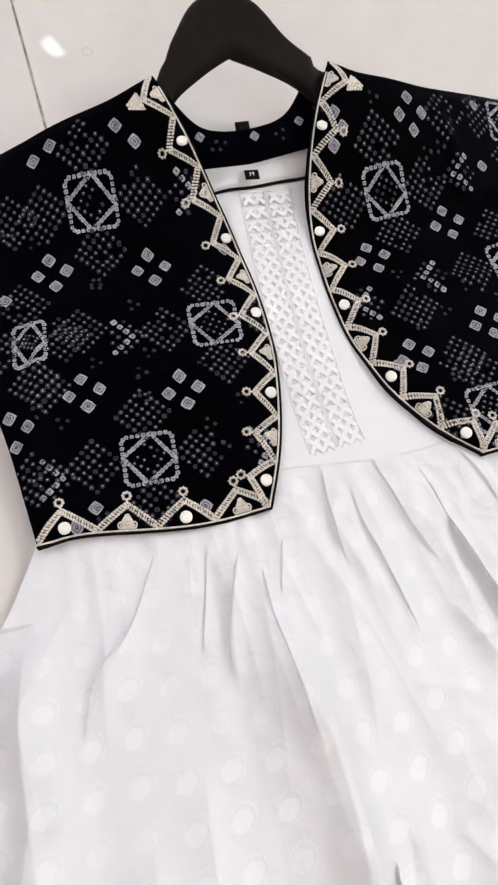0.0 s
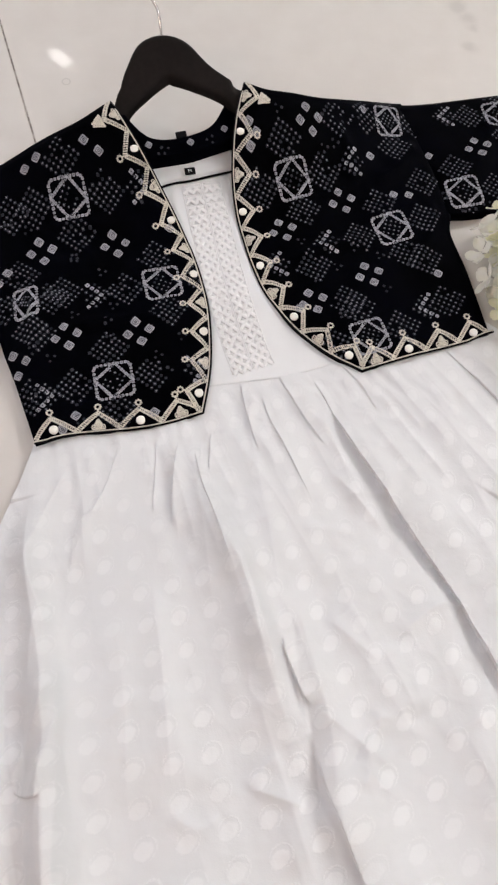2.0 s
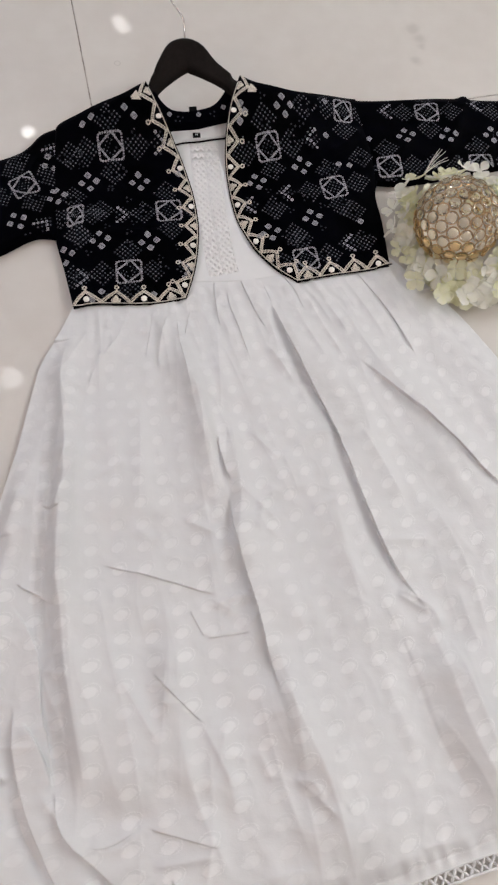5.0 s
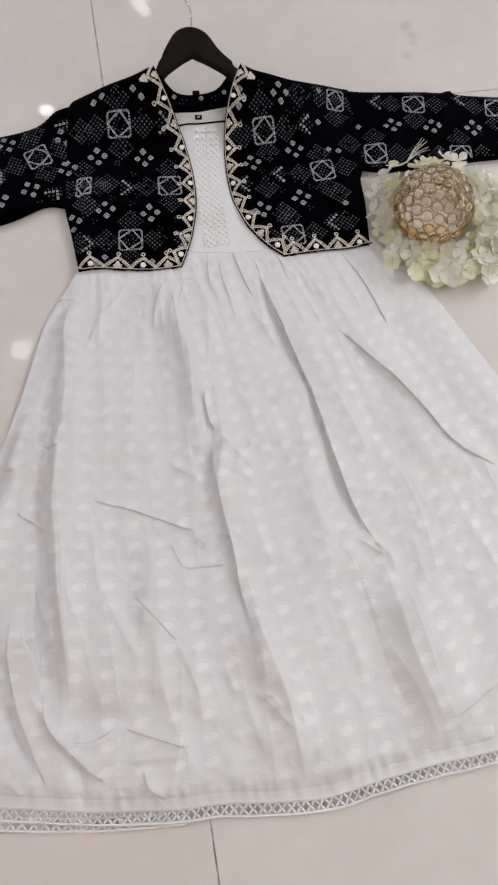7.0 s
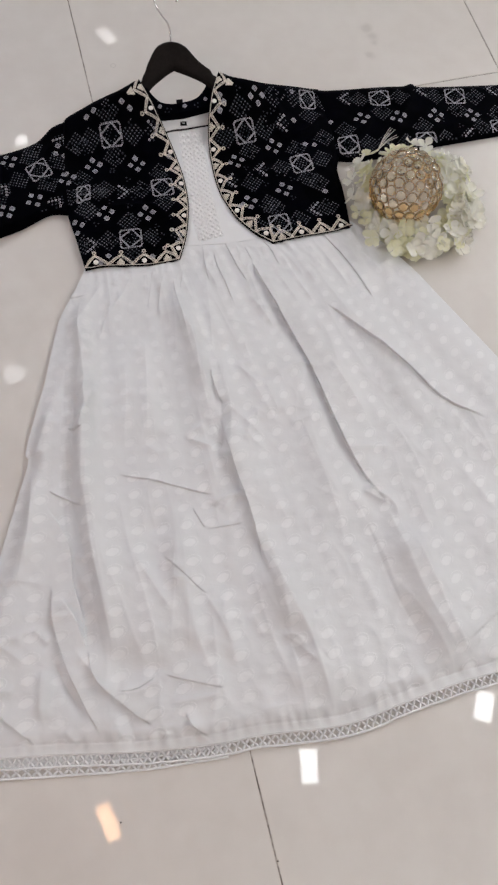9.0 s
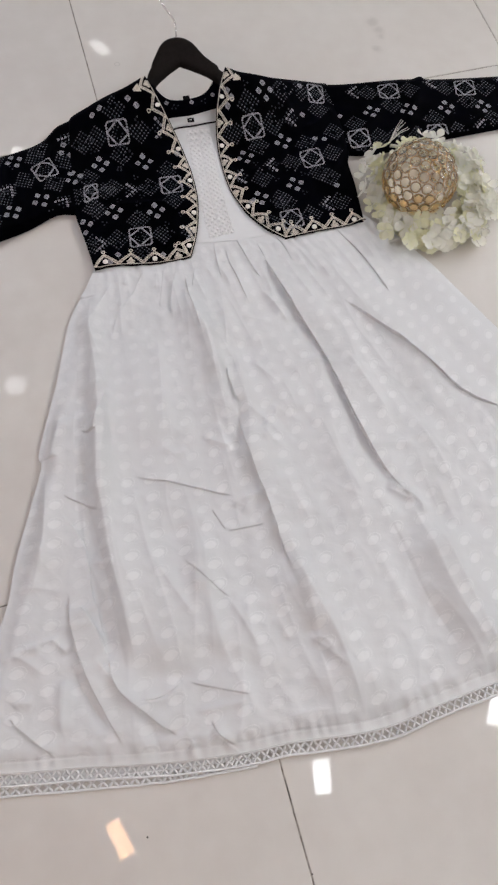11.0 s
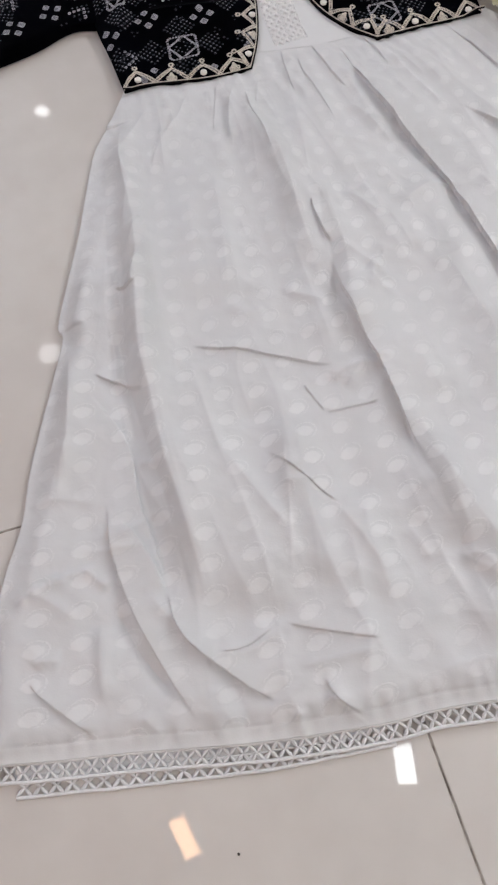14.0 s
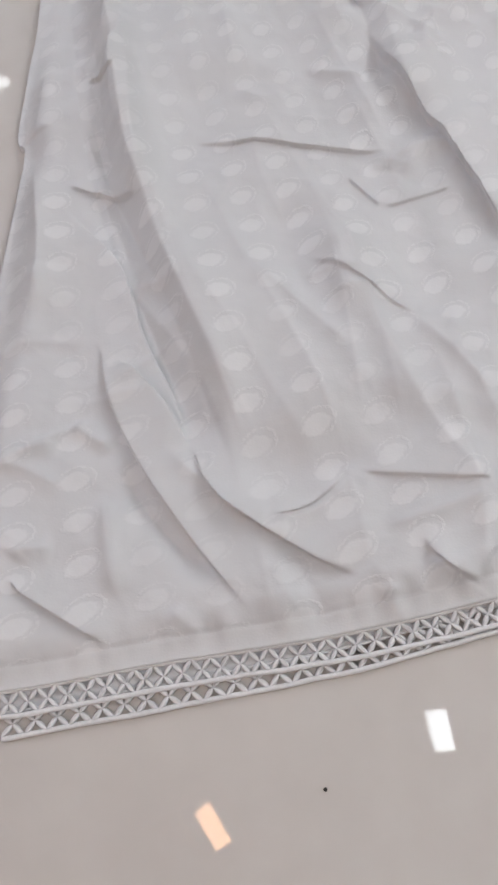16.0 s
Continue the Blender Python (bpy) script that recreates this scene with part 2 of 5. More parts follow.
def slab(name, grid, z, low, material, parent, label="", uv=None, tree=True):
    """A closed sheet with its upper side at z and its rim drawn down to low."""
    nv, nu = z.shape
    v = np.dstack([grid, z]).reshape(-1, 3)
    i = np.arange(nv * nu).reshape(nv, nu)
    quads = np.stack([i[:-1, :-1], i[1:, :-1], i[1:, 1:], i[:-1, 1:]], -1).reshape(-1, 4).tolist()
    rim = np.r_[i[0, :-1], i[:-1, -1], i[-1, :0:-1], i[:0:-1, 0]]
    base = v[rim].copy()
    base[:, 2] = np.broadcast_to(low, (nv, nu)).reshape(-1)[rim]
    k, n = len(v), len(rim)
    walls = [(int(rim[a]), int(rim[(a + 1) % n]), k + (a + 1) % n, k + a) for a in range(n)]
    verts = np.vstack([v, base])
    uvs = np.vstack([(grid if uv is None else uv).reshape(-1, 2)] * 1)
    uvs = np.vstack([uvs, uvs[rim]])
    ob = link_mesh(name, verts, quads + walls + [tuple(range(k + n - 1, k - 1, -1))], material, parent, label, True, uvs)
    return ob, BVHTree.FromPolygons([Vector(p) for p in v], quads) if tree else None


def tube(points, radius, sides=6, closed=False):
    """Verts and faces of a round cord along points."""
    p = np.asarray(points, float)
    tan = np.gradient(p, axis=0)
    if closed:
        tan = np.roll(p, -1, 0) - np.roll(p, 1, 0)
    tan /= np.linalg.norm(tan, axis=1)[:, None] + 1e-12
    up = np.array([0.0, 0.0, 1.0])
    side = np.cross(tan, up)
    weak = np.linalg.norm(side, axis=1) < 1e-4
    side[weak] = (1, 0, 0)
    side /= np.linalg.norm(side, axis=1)[:, None]
    nrm = np.cross(side, tan)
    a = np.linspace(0, 2 * np.pi, sides, endpoint=False)
    rad = np.broadcast_to(radius, (len(p),))[:, None, None]
    v = p[:, None] + rad * (np.cos(a)[None, :, None] * side[:, None] + np.sin(a)[None, :, None] * nrm[:, None])
    n, f = len(p), []
    for i in range(n if closed else n - 1):
        for j in range(sides):
            k, h = (i + 1) % n, (j + 1) % sides
            f.append((i * sides + j, i * sides + h, k * sides + h, k * sides + j))
    if not closed:
        f += [tuple(range(sides - 1, -1, -1)), tuple(range((n - 1) * sides, n * sides))]
    return v.reshape(-1, 3), f


class Heap:
    """Gathers small pieces that belong to one stitched or printed part."""

    def __init__(self):
        self.v, self.f, self.n = [], [], 0

    def add(self, verts, faces):
        self.v.extend([tuple(p) for p in verts])
        self.f.extend([tuple(i + self.n for i in q) for q in faces])
        self.n = len(self.v)

    def done(self, name, material, parent, label="", smooth=True):
        return link_mesh(name, self.v, self.f, material, parent, label, smooth)


def step(a, b, x):
    t = np.clip((np.asarray(x, float) - a) / (b - a), 0, 1)
    return t * t * (3 - 2 * t)


def waves(x, y, scale, seed=0.0):
    """Smooth noise for arrays of places."""
    flat = [noise.noise((a * scale + seed, b * scale - seed, seed * 1.7)) for a, b in zip(np.ravel(x), np.ravel(y))]
    return np.reshape(flat, np.shape(x))


# ---- room ----
ANGLE, PITCH = 16.7, 0.805
ROOM = pose(0, 0, 0, 0, 0, ANGLE)
U0, V0 = 0.1272, -0.4347
LOW_U, HIGH_U, LOW_V, HIGH_V = U0 - 4 * PITCH, U0 + 4 * PITCH, V0 - 4 * PITCH, V0 + 6 * PITCH
CEIL = 2.6


def block(name, lo, hi, material, label, category, parent=None, bevel=0.0):
    bm = bmesh.new()
    bmesh.ops.create_cube(bm, size=1)
    for v in bm.verts:
        v.co = Vector([(a + b) / 2 + c * (b - a) for a, b, c in zip(lo, hi, v.co)])
    if bevel:
        bmesh.ops.bevel(bm, geom=bm.edges[:], offset=bevel, segments=2, affect="EDGES", profile=0.5)
    ob = part(name, bm, material, parent, smooth=False)
    if parent is None:
        ob.matrix_basis = ROOM
        tagged(ob, label, category, "", "structure")
    return ob


floor = block("floor", (LOW_U - 0.2, LOW_V - 0.2, -0.12), (HIGH_U + 0.2, HIGH_V + 0.2, -0.0016), GROUT, "polished pale grey tiled floor with thin dark joints", "floor")
block("ceiling", (LOW_U - 0.2, LOW_V - 0.2, CEIL), (HIGH_U + 0.2, HIGH_V + 0.2, CEIL + 0.15), WHITE_PAINT, "plain white painted shop ceiling", "ceiling")
block("wall_north", (LOW_U - 0.2, HIGH_V, -0.0016), (HIGH_U + 0.2, HIGH_V + 0.2, CEIL), WALL_PAINT, "plain off-white painted wall", "wall")
block("wall_south", (LOW_U - 0.2, LOW_V - 0.2, -0.0016), (HIGH_U + 0.2, LOW_V, CEIL), WALL_PAINT, "plain off-white painted wall", "wall")
block("wall_west", (LOW_U - 0.2, LOW_V, -0.0016), (LOW_U, HIGH_V, CEIL), WALL_PAINT, "plain off-white painted wall", "wall")
block("wall_east", (HIGH_U, LOW_V, -0.0016), (HIGH_U + 0.2, HIGH_V, CEIL), WALL_PAINT, "plain off-white painted wall", "wall")


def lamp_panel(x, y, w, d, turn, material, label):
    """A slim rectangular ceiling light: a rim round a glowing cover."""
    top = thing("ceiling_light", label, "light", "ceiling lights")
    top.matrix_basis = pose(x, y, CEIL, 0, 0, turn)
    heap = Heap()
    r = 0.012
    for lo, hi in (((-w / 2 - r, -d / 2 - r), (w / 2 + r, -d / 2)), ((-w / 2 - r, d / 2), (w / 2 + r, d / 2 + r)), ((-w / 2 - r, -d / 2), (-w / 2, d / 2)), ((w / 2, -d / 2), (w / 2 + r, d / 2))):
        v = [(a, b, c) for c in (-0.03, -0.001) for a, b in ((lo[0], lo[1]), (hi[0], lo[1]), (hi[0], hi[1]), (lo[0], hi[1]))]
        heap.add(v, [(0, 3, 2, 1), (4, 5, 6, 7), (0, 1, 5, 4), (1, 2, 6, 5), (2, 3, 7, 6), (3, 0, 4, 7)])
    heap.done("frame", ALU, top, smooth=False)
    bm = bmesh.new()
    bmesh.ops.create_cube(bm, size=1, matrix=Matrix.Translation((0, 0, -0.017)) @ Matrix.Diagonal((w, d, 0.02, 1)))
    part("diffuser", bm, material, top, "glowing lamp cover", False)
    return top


def lamp_round(x, y, r, material, label):
    top = thing("ceiling_light", label, "light", "ceiling lights")
    top.matrix_basis = pose(x, y, CEIL)
    a = np.linspace(0, 2 * np.pi, 32, endpoint=False)
    v, f = tube(np.stack([(r + 0.008) * np.cos(a), (r + 0.008) * np.sin(a), 0 * a - 0.012], 1), 0.011, 8, True)
    link_mesh("frame", v, f, ALU, top)
    bm = bmesh.new()
    bmesh.ops.create_cone(bm, cap_ends=True, segments=32, radius1=r, radius2=r, depth=0.018, matrix=Matrix.Translation((0, 0, -0.012)))
    part("diffuser", bm, material, top, "glowing lamp cover", False)
    return top


SLIM = "slim white ceiling panel light, switched on"
lamp_panel(0.70, -0.662, 0.075, 0.14, 4, glow("lamp_a", (0.93, 0.98, 1.0), 20.0), SLIM)
lamp_panel(1.50, -0.38, 0.08, 0.13, -14, glow("lamp_b", (0.95, 0.98, 1.0), 20.0), SLIM)
lamp_panel(-0.153, -0.917, 0.062, 0.145, 30, glow("lamp_c", (1.0, 0.55, 0.29), 20.0), "warm-toned ceiling panel light, switched on")
lamp_panel(-0.655, 3.68, 0.08, 0.15, 40, glow("lamp_d", (1.0, 0.98, 0.96), 6.0), SLIM)
lamp_panel(1.53, 4.355, 0.075, 0.065, 16, glow("lamp_e", (1.0, 0.98, 0.96), 6.0), SLIM)
lamp_round(-0.873, 1.20, 0.055, glow("lamp_f", (0.97, 0.98, 1.0), 6.0), "round white ceiling downlight, switched on")
lamp_round(-1.07, 2.775, 0.040, glow("lamp_g", (1.0, 1.0, 1.0), 12.0), "small round ceiling downlight, switched on")
lamp_round(1.32, 3.63, 0.040, glow("lamp_h", (1.0, 0.98, 0.96), 1.6), "small round ceiling downlight, switched on")
# added fill panels, kept out of view: stronger from the east, cool from the west
BIG = "added square white ceiling panel, unseen fill light"
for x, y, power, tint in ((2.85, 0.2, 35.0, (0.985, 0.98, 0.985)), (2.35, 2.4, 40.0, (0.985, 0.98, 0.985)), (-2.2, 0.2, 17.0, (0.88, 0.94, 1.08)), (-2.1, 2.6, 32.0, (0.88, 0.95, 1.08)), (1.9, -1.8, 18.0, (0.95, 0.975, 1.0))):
    lamp_panel(x, y, 0.6, 0.6, ANGLE, glow("unseen_fill_lamp", tint, power), BIG)
# added warm panel, also out of view, that tints the south-west side
lamp_panel(-1.5, -2.1, 0.5, 0.5, ANGLE, glow("unseen_warm_fill", (1.0, 0.66, 0.50), 27.0), "added square warm ceiling panel, unseen tint light")


# ---- dress ----
def rise(x, y):
    """The ground that the shoulders lie on: the curved hanger lifts the neck."""
    q = y - 0.22 * (x - 0.16)
    return 0.012 + 0.066 * step(0.33, 0.475, q) * np.exp(-(np.maximum(0, np.abs(x - 0.16) - 0.11) / 0.10) ** 2)


def crease(x, y, points, height, east, west, ends=0.22):
    """A fold along a line: going along it, it slopes off over 'east' on its left and over 'west' on its right."""
    line = curve(points, 16)
    out = np.zeros(x.size)
    px, py = np.ravel(x), np.ravel(y)
    reach = 2.6 * max(east, west)
    lo, hi = line.min(0) - reach, line.max(0) + reach
    pick = np.nonzero((px > lo[0]) & (px < hi[0]) & (py > lo[1]) & (py < hi[1]))[0]
    px, py = px[pick], py[pick]
    best, sign, along, nx, ny = np.full(px.shape, 1e9), np.zeros(px.shape), np.zeros(px.shape), np.zeros(px.shape), np.zeros(px.shape)
    for i in range(len(line) - 1):
        a, d = line[i], line[i + 1] - line[i]
        t = np.clip(((px - a[0]) * d[0] + (py - a[1]) * d[1]) / (d @ d), 0, 1)
        ox, oy = px - a[0] - t * d[0], py - a[1] - t * d[1]
        dist = np.hypot(ox, oy)
        near = dist < best
        best, nx, ny = np.where(near, dist, best), np.where(near, ox, nx), np.where(near, oy, ny)
        sign = np.where(near, d[0] * oy - d[1] * ox, sign)
        along = np.where(near, (i + t) / (len(line) - 1), along)
    fade = step(0, ends, along) * step(0, ends, 1 - along)
    wide, steep = max(east, west), min(east, west)
    side = best * np.where(sign > 0, 1, -1) * (1 if east >= west else -1)
    shift = np.zeros((x.size, 2))
    if wide > 1.5 * steep:
        # an overlapping fold: the cloth rises to a crest that laps over the line, then slopes off gently
        a = min(0.0040, 0.0012 + 0.35 * height)
        up = np.clip(side / a, 0, 1)
        off = np.maximum(side - a, 0)
        lip = np.where(side > 0, np.where(side < a, np.sin(up * math.pi / 2), 0.4 * np.exp(-off / (0.5 * wide)) + 0.6 * np.exp(-((off / wide) ** 2))), 0)
        q = 0.62 * lip - 0.20 * np.exp(np.minimum(side, 0) / (0.008 + 1.2 * steep)) * np.where(side > 0, 1 - up, 1)
        lap = fade * min(0.0075, 0.0004 + 0.52 * height) * up * np.exp(-off / (0.35 * wide + 0.004))
        px_n, py_n = np.where(best > 1e-9, nx / np.maximum(best, 1e-9), 0), np.where(best > 1e-9, ny / np.maximum(best, 1e-9), 0)
        shift[pick, 0], shift[pick, 1] = -lap * px_n, -lap * py_n
    else:
        q = best / np.where(sign > 0, east, west)
        q = 0.5 * np.exp(-q * 1.7) + 0.5 * np.exp(-(q**2))
    out[pick] = height * fade * q
    return out.reshape(np.shape(x)), shift.reshape((*np.shape(x), 2))


def yoke_height(x, y):
    return 0.0085 + 0.0035 * step(0.19, 0.26, y - 0.22 * (x - 0.2)) + 0.30 * (rise(x, y) - 0.012) + 0.0012 * waves(x, y, 30, 4.0)


APEX = np.array([-0.08, 0.93])
HEM = [(-0.051, -0.686), (0.01, -0.682), (0.07, -0.676), (0.184, -0.668), (0.293, -0.653), (0.345, -0.641), (0.46, -0.623), (0.538, -0.593), (0.618, -0.562), (0.683, -0.541), (0.80, -0.49), (0.90, -0.42), (0.965, -0.35)]

dress = thing("dress", "long white cotton dress with woven dots, lying spread on the floor", "dress")
skirt_grid = coons(
    [(0.03, 0.13), (0.11, 0.15), (0.19, 0.168), (0.26, 0.178), (0.33, 0.20), (0.47, 0.235)],
    HEM,
    [(0.03, 0.13), (0.012, 0.06), (-0.010, -0.013), (-0.017, -0.126), (-0.03, -0.241), (-0.024, -0.27), (-0.042, -0.40), (-0.045, -0.466), (-0.055, -0.516), (-0.061, -0.563), (-0.062, -0.60), (-0.056, -0.657), (-0.051, -0.686)],
    [(0.47, 0.235), (0.568, 0.153), (0.644, 0.062), (0.717, -0.03), (0.80, -0.13), (0.89, -0.25), (0.965, -0.35)],
    640, 640)
sx, sy = skirt_grid[..., 0], skirt_grid[..., 1]
rad = np.hypot(sx - APEX[0], sy - APEX[1])
ang = np.arctan2(sx - APEX[0], APEX[1] - sy)
down = np.linspace(0, 1, 640)[:, None] * np.ones((1, 640))
gap = edge_gap(skirt_grid)
grow = step(0.0, 0.35, down)
sz = 0.0075 + 0.008 * grow + 0.0080 * grow * waves(ang * 1.4, rad * 0.30, 14, 3.1) + 0.0020 * grow * waves(ang * 1.4, rad * 0.36, 34, 8.2)
sz += 0.0028 * np.exp(-((down - 0.05) / 0.17) ** 2) * (0.6 + np.sin(ang * 120 + 1.6 * waves(ang * 1.4, rad * 0.2, 22, 1.0)) * (0.6 + 0.8 * waves(ang * 1.4, rad * 0.2, 30, 5.0)))
sz += 0.0016 * grow * waves(sx, sy, 26, 5.5) + 0.0007 * waves(sx, sy, 70, 2.2)


lapped = np.zeros_like(skirt_grid)


def fold(points, height, east, west):
    """Adds one fold to the skirt: a crest along a line, sloping off over 'east' and 'west'."""
    global sz, lapped
    rise_, shift_ = crease(sx, sy, points, height, east, west)
    sz, lapped = sz + rise_, lapped + shift_


fold([(0.277, 0.190), (0.312, 0.114), (0.356, 0.031), (0.408, -0.067), (0.431, -0.124), (0.454, -0.179), (0.487, -0.249), (0.532, -0.315)], 0.0170, 0.048, 0.011)
fold([(0.425, 0.050), (0.506, -0.014), (0.571, -0.070), (0.625, -0.122), (0.698, -0.157)], 0.0095, 0.036, 0.010)
fold([(0.422, 0.202), (0.473, 0.139), (0.518, 0.056)], 0.0080, 0.026, 0.006)
fold([(0.269, 0.166), (0.310, 0.080), (0.339, 0.008)], 0.0045, 0.018, 0.012)
fold([(0.488, -0.276), (0.531, -0.298), (0.544, -0.327)], 0.0080, 0.010, 0.008)
fold([(0.553, -0.330), (0.587, -0.418), (0.623, -0.501), (0.653, -0.527)], 0.0220, 0.050, 0.036)
fold([(0.245, -0.095), (0.255, -0.124), (0.267, -0.156)], 0.0090, 0.010, 0.004)
fold([(0.263, -0.171), (0.292, -0.252), (0.324, -0.336), (0.346, -0.418)], 0.0140, 0.040, 0.009)
fold([(0.366, -0.503), (0.391, -0.519), (0.424, -0.546)], 0.0038, 0.008, 0.007)
fold([(0.020, 0.045), (0.026, -0.029), (0.045, -0.108), (0.058, -0.184)], 0.0080, 0.014, 0.020)
fold([(0.157, 0.084), (0.156, 0.040), (0.158, -0.008)], 0.0060, 0.007, 0.010)
fold([(0.135, -0.037), (0.148, -0.136), (0.155, -0.211)], 0.0050, 0.010, 0.014)
fold([(0.103, -0.536), (0.087, -0.492), (0.070, -0.449), (0.055, -0.389), (0.014, -0.332)], 0.0070, 0.016, 0.008)
fold([(0.111, -0.280), (0.163, -0.286), (0.216, -0.295), (0.268, -0.306)], 0.0060, 0.014, 0.007)
fold([(0.266, -0.324), (0.272, -0.311), (0.305, -0.298)], 0.0050, 0.010, 0.008)
fold([(0.231, -0.325), (0.242, -0.341), (0.253, -0.358)], 0.0040, 0.008, 0.005)
fold([(0.253, -0.359), (0.281, -0.352), (0.310, -0.346)], 0.0040, 0.009, 0.005)
fold([(0.112, -0.285), (0.144, -0.388), (0.170, -0.451), (0.191, -0.512), (0.206, -0.570)], 0.0130, 0.030, 0.042)
fold([(0.035, -0.448), (0.050, -0.510), (0.075, -0.564), (0.109, -0.619), (0.130, -0.654)], 0.0100, 0.022, 0.009)
fold([(0.102, -0.541), (0.083, -0.507), (0.054, -0.466)], 0.0090, 0.018, 0.010)
fold([(0.097, -0.536), (0.121, -0.580), (0.159, -0.609), (0.201, -0.639)], 0.0120, 0.022, 0.008)
fold([(0.082, -0.537), (0.115, -0.571), (0.149, -0.597)], 0.0060, 0.008, 0.008)
fold([(0.207, -0.569), (0.250, -0.576), (0.297, -0.584)], 0.0050, 0.011, 0.006)
fold([(0.149, -0.592), (0.175, -0.587), (0.200, -0.570)], 0.0060, 0.012, 0.007)
fold([(0.241, -0.628), (0.286, -0.659)], 0.0070, 0.010, 0.008)
fold([(0.027, -0.253), (0.045, -0.331), (0.061, -0.405), (0.109, -0.489), (0.132, -0.562)], 0.0060, 0.014, 0.016)
fold([(0.059, -0.240), (0.080, -0.318), (0.100, -0.401), (0.126, -0.487), (0.153, -0.560)], 0.0060, 0.022, 0.020)
fold([(0.219, -0.364), (0.234, -0.453), (0.243, -0.545)], 0.0060, 0.020, 0.022)
fold([(-0.016, -0.275), (-0.006, -0.345), (-0.004, -0.428)], 0.0100, 0.016, 0.012)
fold([(0.017, -0.150), (0.025, -0.244), (0.055, -0.338)], 0.0060, 0.018, 0.018)
fold([(0.375, 0.179), (0.437, 0.084), (0.487, 0.004)], 0.0060, 0.020, 0.014)
fold([(0.435, -0.053), (0.464, -0.100), (0.502, -0.164)], 0.0060, 0.020, 0.015)
fold([(0.469, -0.216), (0.538, -0.209)], 0.0040, 0.008, 0.008)
fold([(0.014, -0.312), (0.045, -0.323), (0.070, -0.336)], 0.0070, 0.011, 0.005)
fold([(0.065, -0.411), (0.086, -0.413), (0.102, -0.416)], 0.0040, 0.009, 0.006)
fold([(0.027, -0.207), (0.041, -0.174), (0.059, -0.115)], 0.0060, 0.008, 0.009)
fold([(0.041, -0.219), (0.056, -0.189), (0.067, -0.137)], 0.0060, 0.007, 0.008)
fold([(0.032, -0.212), (0.044, -0.215), (0.058, -0.213)], 0.0060, 0.008, 0.005)
fold([(0.214, -0.217), (0.227, -0.199), (0.243, -0.188)], 0.0030, 0.007, 0.008)
fold([(0.193, -0.403), (0.229, -0.431), (0.264, -0.458)], 0.0050, 0.010, 0.005)
fold([(0.259, -0.454), (0.281, -0.487), (0.305, -0.526)], 0.0040, 0.009, 0.006)
fold([(-0.030, -0.540), (-0.007, -0.532), (0.012, -0.527)], 0.0050, 0.008, 0.008)
fold([(0.020, -0.515), (0.047, -0.535)], 0.0060, 0.009, 0.006)
fold([(-0.023, -0.618), (-0.001, -0.634), (0.028, -0.654), (0.040, -0.665)], 0.0090, 0.016, 0.008)
fold([(0.081, -0.645), (0.091, -0.654), (0.103, -0.664)], 0.0030, 0.007, 0.007)
fold([(0.146, -0.592), (0.179, -0.590), (0.203, -0.571)], 0.0050, 0.008, 0.008)
fold([(0.218, -0.607), (0.254, -0.599), (0.292, -0.590)], 0.0040, 0.009, 0.006)
fold([(0.240, -0.616), (0.255, -0.635), (0.277, -0.649)], 0.0080, 0.012, 0.006)
fold([(0.150, -0.619), (0.152, -0.637), (0.164, -0.656)], 0.0035, 0.010, 0.008)
fold([(0.219, -0.640), (0.220, -0.657), (0.229, -0.665)], 0.0050, 0.008, 0.007)
fold([(0.059, -0.108), (0.055, -0.182), (0.053, -0.245), (0.072, -0.317), (0.093, -0.399), (0.121, -0.482), (0.136, -0.540), (0.141, -0.569)], 0.0160, 0.036, 0.030)
fold([(0.050, -0.086), (0.065, -0.172), (0.069, -0.266), (0.076, -0.346)], 0.0090, 0.020, 0.024)
fold([(0.256, -0.051), (0.278, -0.140), (0.289, -0.215), (0.300, -0.278)], 0.0120, 0.032, 0.040)
fold([(0.170, 0.057), (0.213, -0.033), (0.231, -0.107), (0.254, -0.185)], 0.0080, 0.020, 0.028)
fold([(0.340, -0.375), (0.375, -0.443), (0.410, -0.507), (0.447, -0.612)], 0.0190, 0.046, 0.033)
fold([(0.204, -0.622), (0.218, -0.643), (0.225, -0.668)], 0.0045, 0.018, 0.026)
fold([(0.290, -0.436), (0.284, -0.491), (0.271, -0.541)], 0.0060, 0.030, 0.040)
fold([(0.104, -0.063), (0.117, -0.158), (0.121, -0.239)], 0.0060, 0.020, 0.026)
fold([(-0.012, -0.059), (-0.022, -0.131), (-0.025, -0.207)], 0.0080, 0.016, 0.014)
fold([(0.031, 0.008), (0.026, -0.026), (0.053, -0.094)], 0.0080, 0.014, 0.012)
fold([(0.207, 0.002), (0.229, -0.075), (0.243, -0.139)], 0.0050, 0.014, 0.010)
fold([(0.343, -0.103), (0.385, -0.072), (0.430, -0.073)], 0.0050, 0.014, 0.012)
fold([(0.300, -0.186), (0.326, -0.164), (0.311, -0.201), (0.346, -0.231)], 0.0050, 0.008, 0.009)
fold([(0.322, -0.306), (0.293, -0.305), (0.274, -0.331)], 0.0050, 0.007, 0.008)
fold([(0.325, -0.476), (0.335, -0.492), (0.346, -0.514)], 0.0030, 0.008, 0.006)
fold([(0.370, -0.507), (0.391, -0.509), (0.405, -0.526)], 0.0036, 0.008, 0.007)
fold([(-0.045, -0.453), (-0.007, -0.448), (0.032, -0.452)], 0.0026, 0.007, 0.006)
fold([(0.019, -0.563), (-0.019, -0.542), (-0.045, -0.552)], 0.0050, 0.009, 0.008)
fold([(0.150, -0.400), (0.183, -0.443), (0.216, -0.486)], 0.0050, 0.009, 0.008)
